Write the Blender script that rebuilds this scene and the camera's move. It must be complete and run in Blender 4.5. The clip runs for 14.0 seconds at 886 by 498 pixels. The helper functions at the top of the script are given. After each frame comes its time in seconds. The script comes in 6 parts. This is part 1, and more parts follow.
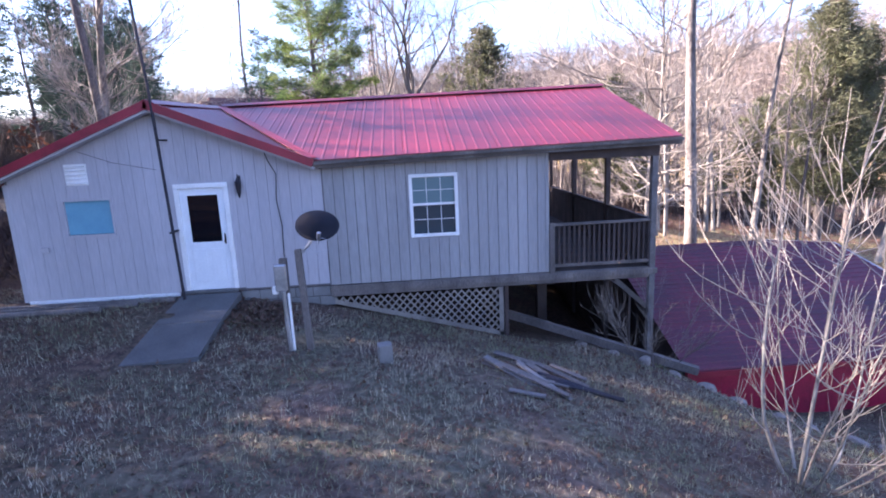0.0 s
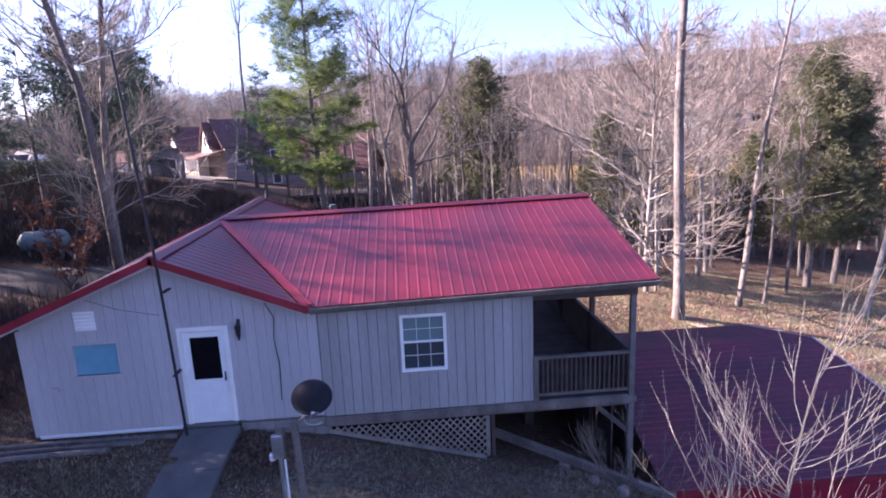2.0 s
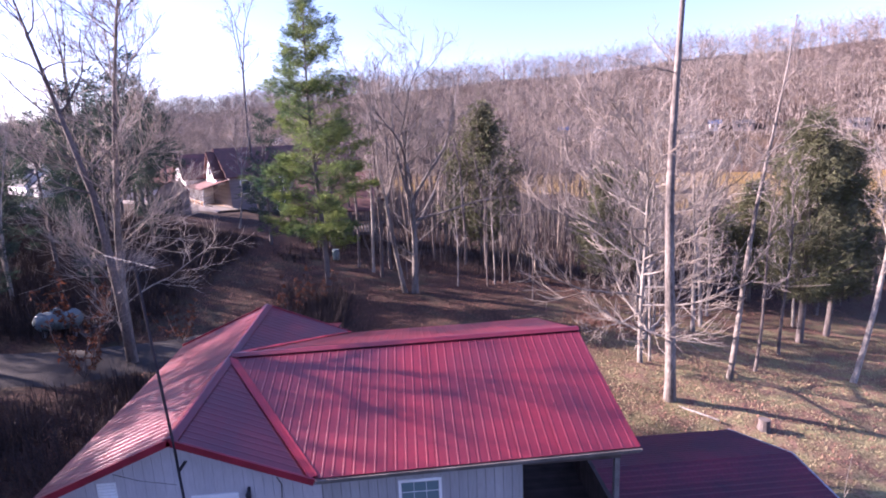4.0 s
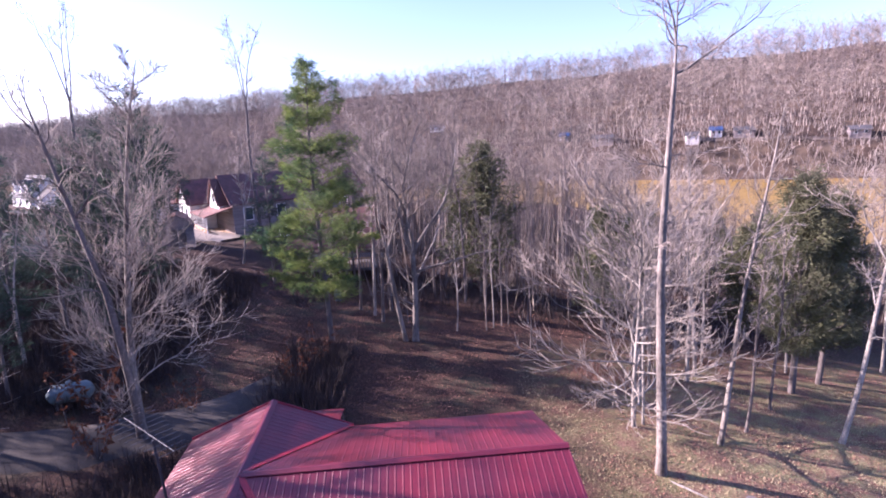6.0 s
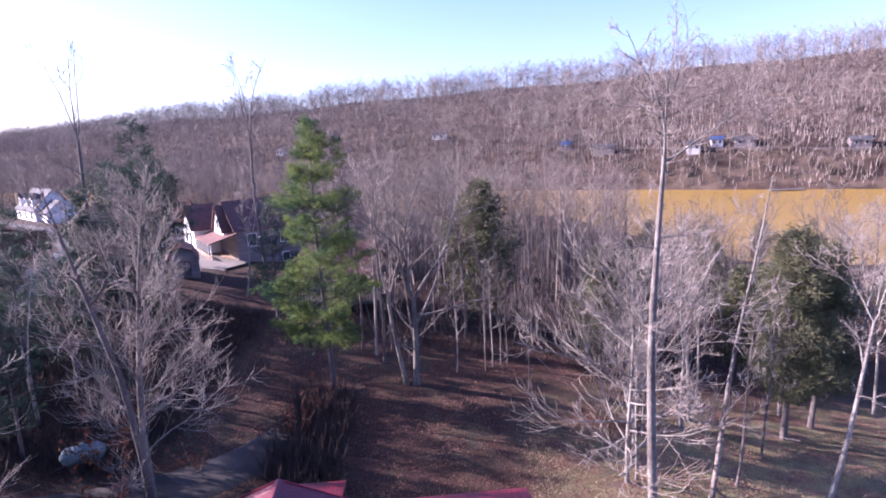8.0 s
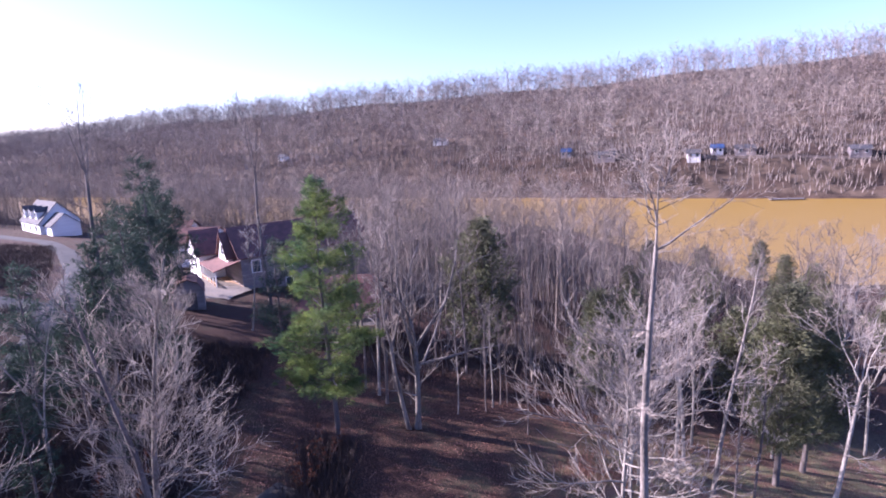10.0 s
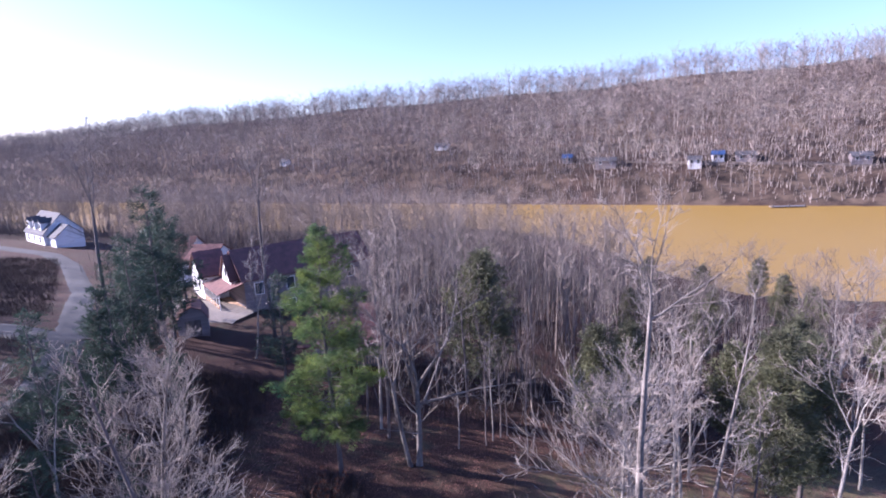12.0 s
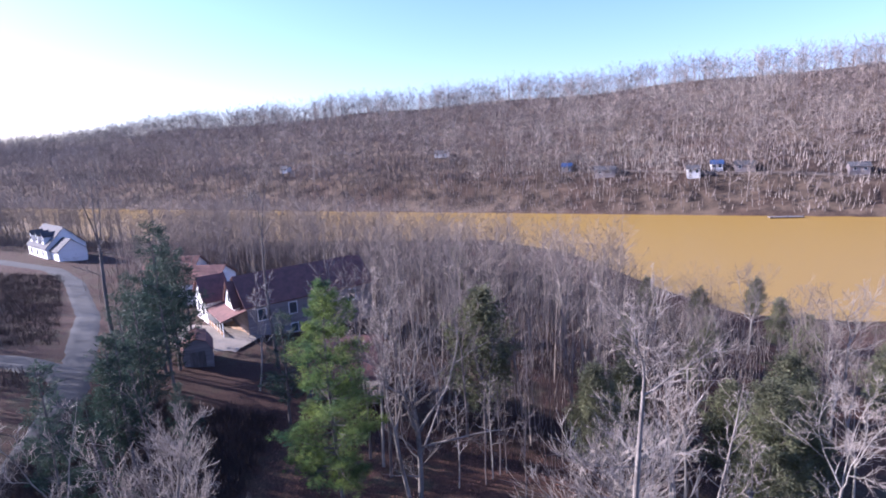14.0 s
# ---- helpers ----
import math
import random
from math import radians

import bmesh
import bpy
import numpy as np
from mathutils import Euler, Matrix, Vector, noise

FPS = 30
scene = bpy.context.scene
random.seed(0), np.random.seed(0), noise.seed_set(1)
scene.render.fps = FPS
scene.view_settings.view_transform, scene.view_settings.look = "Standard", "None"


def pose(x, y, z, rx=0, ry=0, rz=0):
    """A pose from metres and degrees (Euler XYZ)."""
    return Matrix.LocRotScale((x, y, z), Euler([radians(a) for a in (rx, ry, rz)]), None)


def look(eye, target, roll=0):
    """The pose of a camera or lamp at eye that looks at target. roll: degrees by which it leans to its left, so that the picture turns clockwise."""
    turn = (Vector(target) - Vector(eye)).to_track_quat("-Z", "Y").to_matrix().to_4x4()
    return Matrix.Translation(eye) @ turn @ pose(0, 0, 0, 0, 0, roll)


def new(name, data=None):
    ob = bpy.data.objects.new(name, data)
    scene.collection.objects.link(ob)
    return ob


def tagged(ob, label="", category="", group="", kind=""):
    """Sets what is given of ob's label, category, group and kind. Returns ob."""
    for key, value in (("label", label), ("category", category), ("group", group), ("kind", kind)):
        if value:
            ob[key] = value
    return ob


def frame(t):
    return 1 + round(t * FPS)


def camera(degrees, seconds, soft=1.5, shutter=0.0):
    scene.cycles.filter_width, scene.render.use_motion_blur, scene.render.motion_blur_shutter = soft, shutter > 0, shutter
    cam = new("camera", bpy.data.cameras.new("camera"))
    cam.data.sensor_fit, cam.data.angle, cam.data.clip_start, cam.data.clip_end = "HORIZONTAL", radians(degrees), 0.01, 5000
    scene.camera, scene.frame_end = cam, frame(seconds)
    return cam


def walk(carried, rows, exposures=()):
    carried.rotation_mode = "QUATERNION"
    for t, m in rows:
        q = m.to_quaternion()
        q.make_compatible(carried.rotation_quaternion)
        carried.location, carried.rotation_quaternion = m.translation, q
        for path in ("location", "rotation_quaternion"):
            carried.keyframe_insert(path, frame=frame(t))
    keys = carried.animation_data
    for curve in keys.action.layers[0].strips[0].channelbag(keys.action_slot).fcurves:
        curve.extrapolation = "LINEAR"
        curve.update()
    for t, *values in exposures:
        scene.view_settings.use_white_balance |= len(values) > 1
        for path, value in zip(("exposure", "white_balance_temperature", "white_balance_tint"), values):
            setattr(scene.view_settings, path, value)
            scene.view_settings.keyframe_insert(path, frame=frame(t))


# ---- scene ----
cam = camera(77.6, 14.0, soft=1.9)
METRES, EYE, TILT, LEAN, TURN = 25.0, 2.75, -11.5, 2.5, -4.3
ROWS = [
    (0.0, 0.0, 0.0, 0.0, 0.0, 0.0, 0.0),
    (0.5, 0.0024, -0.0049, 0.0243, -0.03, -0.0, 0.02),
    (1.0, 0.0049, -0.0103, 0.0507, -0.07, -0.01, -0.04),
    (1.5, 0.007, -0.0171, 0.0811, -0.05, 0.09, -0.02),
    (2.0, 0.0087, -0.0233, 0.1132, -0.02, -0.08, -0.08),
    (2.5, 0.0097, -0.0293, 0.1479, 0.06, -0.1, -0.11),
    (3.0, 0.0116, -0.0386, 0.1857, 0.11, -0.09, -0.14),
    (5.5, 0.0168, -0.0821, 0.3775, 0.38, -0.28, -0.11),
    (6.0, 0.0186, -0.0906, 0.4133, 0.39, -0.35, -0.12),
    (6.5, 0.0199, -0.1011, 0.4481, 0.44, -0.29, -0.12),
    (7.0, 0.0224, -0.1093, 0.4791, 0.5, -0.24, -0.14),
    (7.5, 0.024, -0.1188, 0.5104, 0.55, -0.2, -0.15),
    (8.0, 0.0245, -0.1282, 0.546, 0.59, -0.22, -0.16),
    (8.5, 0.0247, -0.1396, 0.5851, 0.64, -0.22, -0.17),
    (11.0, 0.0248, -0.185, 0.7597, 0.79, -0.38, -0.15),
    (11.5, 0.0262, -0.1912, 0.7894, 0.86, -0.33, -0.13),
    (12.0, 0.0266, -0.1983, 0.8233, 0.87, -0.41, -0.11),
    (12.5, 0.0267, -0.2065, 0.8608, 0.88, -0.41, -0.1),
    (13.0, 0.0266, -0.217, 0.8969, 0.87, -0.34, -0.1),
    (13.5, 0.0258, -0.23, 0.9323, 0.83, -0.3, -0.09),
    (14.0, 0.024, -0.2393, 0.9694, 0.86, -0.34, -0.09),
]
walk(cam, [(t, pose(0, 0, EYE, TILT, LEAN, TURN) @ pose(METRES * x, METRES * y, METRES * z, 90 + pitch, roll, yaw)) for t, x, y, z, yaw, pitch, roll in ROWS],
     exposures=[(0.0, 3.0, 5350, 35), (1.0, 2.62, 5330, 40), (3.0, 2.3, 5380, 49), (7.0, 2.1, 5110, 50), (11.0, 1.92, 4850, 45), (14.0, 1.84, 4750, 37)])

# ---- light ----
SUN_EL, SUN_AZ = 25.0, 166.0  # the sun's height, and its bearing from +x towards +y, in degrees
world = bpy.data.worlds.new("sky")
scene.world = world
world.use_nodes = True
_nt = world.node_tree
_sky = _nt.nodes.new("ShaderNodeTexSky")
_sky.sky_type, _sky.sun_disc = "NISHITA", False
_sky.sun_elevation, _sky.sun_rotation = radians(SUN_EL), radians(90 - SUN_AZ)
_sky.air_density, _sky.dust_density, _sky.ozone_density = 1.0, 0.9, 1.25
_nt.links.new(_sky.outputs[0], _nt.nodes["Background"].inputs[0])
_nt.nodes["Background"].inputs[1].default_value = 0.066
_sd = Vector((math.cos(radians(SUN_EL)) * math.cos(radians(SUN_AZ)), math.cos(radians(SUN_EL)) * math.sin(radians(SUN_AZ)), math.sin(radians(SUN_EL))))
sun = new("sun", bpy.data.lights.new("sun", "SUN"))
sun.data.energy, sun.data.angle, sun.data.color = 5.0, radians(0.5), (1.0, 0.83, 0.54)
sun.matrix_world = look(_sd * 200, (0, 0, 0))


# ---- materials ----
def material(name, base, rough=0.8, metal=0.0, spots=None, scale=3.0, grain=25.0, bump=0.2, amount=0.25, vary=0.0, island=0.0, stretch=(1, 1, 1), spec=0.5):
    """base colour with broad stains towards spots and fine grain, both as colour and relief."""
    m = bpy.data.materials.new(name)
    m.use_nodes = True
    nt = m.node_tree
    nodes, links = nt.nodes, nt.links
    b = nodes["Principled BSDF"]
    b.inputs["Roughness"].default_value, b.inputs["Metallic"].default_value = rough, metal
    b.inputs["Specular IOR Level"].default_value = spec
    tc, mp = nodes.new("ShaderNodeTexCoord"), nodes.new("ShaderNodeMapping")
    mp.inputs["Scale"].default_value = stretch
    links.new(tc.outputs["Object"], mp.inputs[0])
    n1, n2 = nodes.new("ShaderNodeTexNoise"), nodes.new("ShaderNodeTexNoise")
    n1.inputs["Scale"].default_value, n1.inputs["Detail"].default_value = scale, 6
    n2.inputs["Scale"].default_value, n2.inputs["Detail"].default_value = grain, 4
    links.new(mp.outputs[0], n1.inputs[0])
    links.new(mp.outputs[0], n2.inputs[0])
    r1 = nodes.new("ShaderNodeMapRange")
    r1.inputs[1].default_value, r1.inputs[2].default_value = 0.35, 0.68
    links.new(n1.outputs[0], r1.inputs[0])
    mix = nodes.new("ShaderNodeMix")
    mix.data_type = "RGBA"
    links.new(r1.outputs[0], mix.inputs[0])
    mix.inputs[6].default_value = (*base, 1)
    mix.inputs[7].default_value = (*(spots or [c * 0.6 for c in base]), 1)
    r2 = nodes.new("ShaderNodeMapRange")
    r2.inputs[1].default_value, r2.inputs[2].default_value = 0.3, 0.7
    r2.inputs[3].default_value, r2.inputs[4].default_value = 1 - amount, 1 + amount
    links.new(n2.outputs[0], r2.inputs[0])
    hsv = nodes.new("ShaderNodeHueSaturation")
    links.new(mix.outputs[2], hsv.inputs["Color"])
    last = r2.outputs[0]
    for k, node, out in ((vary, "ShaderNodeObjectInfo", "Random"), (island, "ShaderNodeNewGeometry", "Random Per Island")):
        if k:
            info, rr, mul = nodes.new(node), nodes.new("ShaderNodeMapRange"), nodes.new("ShaderNodeMath")
            rr.inputs[3].default_value, rr.inputs[4].default_value = 1 - k, 1 + k
            mul.operation = "MULTIPLY"
            links.new(info.outputs[out], rr.inputs[0])
            links.new(rr.outputs[0], mul.inputs[0])
            links.new(last, mul.inputs[1])
            last = mul.outputs[0]
    links.new(last, hsv.inputs["Value"])
    links.new(hsv.outputs[0], b.inputs["Base Color"])
    if bump:
        bp = nodes.new("ShaderNodeBump")
        bp.inputs["Strength"].default_value, bp.inputs["Distance"].default_value = bump, 0.02
        links.new(n2.outputs[0], bp.inputs["Height"])
        links.new(bp.outputs[0], b.inputs["Normal"])
    return m


def thin_leaf(m, amount=0.35):
    """Let light through needles and leaves."""
    nodes, links = m.node_tree.nodes, m.node_tree.links
    b, out = nodes["Principled BSDF"], nodes["Material Output"]
    tr, mix = nodes.new("ShaderNodeBsdfTranslucent"), nodes.new("ShaderNodeMixShader")
    links.new(b.inputs["Base Color"].links[0].from_socket, tr.inputs["Color"])
    mix.inputs[0].default_value = amount
    links.new(b.outputs[0], mix.inputs[1])
    links.new(tr.outputs[0], mix.inputs[2])
    links.new(mix.outputs[0], out.inputs["Surface"])
    return m


def clear_glass(name, tint=(0.02, 0.03, 0.035), rough=0.03):
    m = bpy.data.materials.new(name)
    m.use_nodes = True
    b = m.node_tree.nodes["Principled BSDF"]
    b.inputs["Base Color"].default_value = (*tint, 1)
    b.inputs["Roughness"].default_value = rough
    b.inputs["IOR"].default_value = 1.5
    return m


M_SIDING = material("grey_painted_siding", (0.34, 0.335, 0.34), 0.75, spots=(0.27, 0.265, 0.27), scale=1.2, grain=30, amount=0.10, vary=0.05, stretch=(1, 1, 0.12))
M_SIDING_W = material("pale_grey_painted_siding", (0.44, 0.425, 0.45), 0.75, spots=(0.37, 0.355, 0.375), scale=1.0, grain=30, amount=0.08, vary=0.035, stretch=(1, 1, 0.12))
# darker than the boards, so that the grooves between them look shaded
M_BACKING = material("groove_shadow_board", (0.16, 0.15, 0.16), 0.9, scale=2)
M_WHITE = material("white_painted_trim", (0.80, 0.80, 0.80), 0.5, spots=(0.72, 0.72, 0.70), amount=0.05, bump=0.05)
M_DOOR = material("white_painted_door", (0.78, 0.80, 0.82), 0.4, spots=(0.72, 0.74, 0.76), amount=0.04, bump=0.05)
M_ROOF = material("red_painted_metal", (0.145, 0.011, 0.0209), 0.40, metal=0.0, spots=(0.0859, 0.00986, 0.0221), scale=0.5, grain=9, amount=0.14, bump=0.06, vary=0.05, spec=0.7)
M_REDTRIM = material("dark_red_metal_trim", (0.27, 0.018, 0.035), 0.45, scale=1.5, amount=0.1, bump=0.04)
M_LOWROOF = material("weathered_red_metal", (0.12, 0.010, 0.026), 0.5, spots=(0.055, 0.009, 0.022), scale=0.8, grain=12, amount=0.22, bump=0.1, vary=0.12)
M_REDWALL = material("deep_red_metal_wall", (0.30, 0.008, 0.035), 0.5, spots=(0.2, 0.008, 0.03), scale=1.4, amount=0.15, bump=0.05)
M_WOOD = material("weathered_grey_wood", (0.15, 0.13, 0.12), 0.85, spots=(0.075, 0.065, 0.06), scale=2.5, grain=60, amount=0.3, vary=0.15, stretch=(1, 1, 0.25))
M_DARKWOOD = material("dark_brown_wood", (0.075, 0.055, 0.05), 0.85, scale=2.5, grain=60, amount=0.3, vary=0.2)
M_DECKGREY = material("grey_weathered_plank", (0.20, 0.185, 0.18), 0.85, spots=(0.12, 0.11, 0.105), scale=3, grain=50, amount=0.25, vary=0.2)
M_LATTICE = material("tan_lattice_wood", (0.23, 0.205, 0.175), 0.85, spots=(0.15, 0.13, 0.115), scale=3, grain=50, vary=0.1)
M_CONCRETE = material("worn_concrete", (0.115, 0.115, 0.115), 0.9, spots=(0.075, 0.075, 0.075), scale=1.3, grain=45, amount=0.18, bump=0.3, vary=0.1)
M_BLOCK = material("concrete_block", (0.22, 0.215, 0.21), 0.9, spots=(0.14, 0.14, 0.135), scale=2, grain=50, amount=0.2, bump=0.4, vary=0.12)
M_DARKMETAL = material("dark_grey_metal", (0.016, 0.014, 0.024), 0.6, amount=0.1, bump=0.03)
M_STEEL = material("galvanised_steel", (0.55, 0.56, 0.58), 0.35, metal=0.8, amount=0.1, bump=0.03)
M_ALU = material("dull_aluminium", (0.07, 0.07, 0.085), 0.7, metal=0.0, amount=0.1, bump=0.0)
M_BLACK = material("black_cable", (0.012, 0.012, 0.014), 0.6, amount=0.05, bump=0.0)
M_GLASS = clear_glass("window_glass", (0.045, 0.06, 0.07))
# upper panes are a lighter teal than the lower ones
M_UPPERGLASS = clear_glass("window_glass_with_blind", (0.14, 0.21, 0.22))
M_DARKGLASS = clear_glass("dark_door_glass", (0.003, 0.003, 0.006))
M_BLUEPANEL = material("blue_grey_window_panel", (0.16, 0.36, 0.46), 0.3, spots=(0.13, 0.31, 0.42), amount=0.03, bump=0.0)
M_BARK = material("grey_bark", (0.143, 0.121, 0.112), 0.9, spots=(0.0682, 0.0558, 0.0527), scale=1.6, grain=22, amount=0.35, bump=0.6, vary=0.18, stretch=(1, 1, 0.3))
M_MIDBARK = material("grey_tan_bark", (0.24, 0.212, 0.185), 0.9, spots=(0.075, 0.062, 0.056), scale=1.4, grain=14, amount=0.45, bump=0.9, vary=0.1, stretch=(1, 1, 0.3))
M_PALEBARK = material("pale_grey_bark", (0.316, 0.289, 0.254), 0.9, spots=(0.0889, 0.0769, 0.0686), scale=1.2, grain=18, amount=0.4, bump=0.8, vary=0.12, stretch=(1, 1, 0.3))
M_TWIG = material("pale_twigs", (0.392, 0.343, 0.289), 0.9, spots=(0.186, 0.151, 0.13), scale=0.6, amount=0.25, bump=0.0, vary=0.15)
M_BROWNTWIG = material("brown_twigs", (0.238, 0.201, 0.16), 0.9, spots=(0.0884, 0.0666, 0.0646), scale=0.4, amount=0.3, bump=0.0, vary=0.22, island=0.2)
M_HILLTWIG = material("far_bare_woods", (0.255, 0.222, 0.19), 0.95, spots=(0.12, 0.093, 0.086), scale=0.035, grain=0.2, amount=0.3, bump=0.0, island=0.5)
# sunlit yellow-green and shaded blue-green are both mixed into the needle colour
M_PINE = thin_leaf(material("pine_needles", (0.155, 0.195, 0.04), 0.7, spots=(0.024, 0.064, 0.034), scale=0.45, grain=3, amount=0.35, bump=0.0, vary=0.1, island=0.5), 0.45)
M_BLUEPINE = thin_leaf(material("blue_green_needles", (0.0434, 0.0713, 0.0465), 0.7, spots=(0.0248, 0.0434, 0.031), scale=0.35, grain=3, amount=0.3, bump=0.0, vary=0.2, island=0.3), 0.3)
M_CEDAR = thin_leaf(material("cedar_foliage", (0.152, 0.158, 0.0765), 0.8, spots=(0.072, 0.0765, 0.045), scale=0.4, grain=3, amount=0.3, bump=0.0, vary=0.2, island=0.3), 0.35)
M_LEAF = material("fallen_leaves", (0.111, 0.0638, 0.0425), 0.9, spots=(0.0595, 0.0357, 0.0255), scale=1.5, amount=0.3, bump=0.0, island=0.4)
M_DRYGRASS = material("dry_grass", (0.36, 0.325, 0.24), 0.9, spots=(0.13, 0.15, 0.07), scale=0.7, amount=0.3, bump=0.0, island=0.35)
M_BRUSH = material("brown_brush", (0.049, 0.0322, 0.028), 0.95, spots=(0.028, 0.0196, 0.0182), scale=0.4, amount=0.3, bump=0.0, island=0.35)
# leaves and grass of the grove, with the sun on them put into the colour
M_GROVELEAF = material("bright_fallen_leaves", (0.24, 0.12, 0.08), 0.9, spots=(0.112, 0.0528, 0.036), scale=0.5, amount=0.3, bump=0.0, island=0.4)
M_GROVEGRASS = material("bleached_grass", (0.34, 0.289, 0.162), 0.9, spots=(0.187, 0.17, 0.085), scale=0.3, amount=0.3, bump=0.0, island=0.35)
M_RUST = thin_leaf(material("rust_brown_leaves", (0.12, 0.048, 0.026), 0.9, scale=1.0, amount=0.3, bump=0.0, island=0.3), 0.4)
M_ROAD = material("pale_asphalt", (0.0455, 0.0446, 0.0441), 0.9, spots=(0.0296, 0.0291, 0.0287), scale=0.3, grain=20, amount=0.12, bump=0.2)
M_GRAVEL = material("gravel_drive", (0.0576, 0.0504, 0.0442), 0.95, spots=(0.0264, 0.0221, 0.0192), scale=0.35, grain=12, amount=0.25, bump=0.4)
M_BROWNROOF = material("brown_shingles", (0.15, 0.072, 0.062), 0.9, spots=(0.095, 0.05, 0.045), scale=1.2, grain=8, amount=0.2, bump=0.3, vary=0.1)
M_REDSHINGLE = material("red_brown_shingles", (0.19, 0.095, 0.078), 0.9, scale=1.2, grain=8, amount=0.2, bump=0.3)
M_GREYROOF = material("grey_shingles", (0.085, 0.083, 0.09), 0.9, scale=1.2, grain=8, amount=0.2, bump=0.3)
M_TAUPE = material("taupe_lap_siding", (0.24, 0.21, 0.21), 0.8, scale=0.7, grain=6, amount=0.08, stretch=(0.2, 0.2, 4))
M_WHITESIDING = material("white_lap_siding", (0.78, 0.77, 0.75), 0.7, spots=(0.70, 0.69, 0.67), scale=0.6, grain=6, amount=0.05, stretch=(0.2, 0.2, 4))
M_TANWOOD = material("tan_railing_wood", (0.50, 0.33, 0.20), 0.8, scale=2, amount=0.15)
M_BLUE = material("blue_tarpaulin", (0.05, 0.10, 0.24), 0.6, amount=0.1)
M_TANK = material("pale_green_tank_paint", (0.14, 0.196, 0.203), 0.5, amount=0.08, bump=0.03)
M_STONE = material("pale_stone", (0.25, 0.215, 0.185), 0.9, spots=(0.13, 0.11, 0.1), scale=3, grain=20, amount=0.25, bump=0.4, vary=0.2)

M_WATER = bpy.data.materials.new("muddy_water")
M_WATER.use_nodes = True
_b = M_WATER.node_tree.nodes["Principled BSDF"]
_b.inputs["Base Color"].default_value = (0.25, 0.16, 0.033, 1)
_b.inputs["Roughness"].default_value, _b.inputs["Specular IOR Level"].default_value = 0.35, 0.15
_n, _m, _bp = (M_WATER.node_tree.nodes.new(k) for k in ("ShaderNodeTexNoise", "ShaderNodeTexCoord", "ShaderNodeBump"))
_n.inputs["Scale"].default_value = 0.8
_bp.inputs["Strength"].default_value, _bp.inputs["Distance"].default_value = 0.35, 0.1
M_WATER.node_tree.links.new(_m.outputs["Object"], _n.inputs[0])
M_WATER.node_tree.links.new(_n.outputs[0], _bp.inputs["Height"])
M_WATER.node_tree.links.new(_bp.outputs[0], _b.inputs["Normal"])


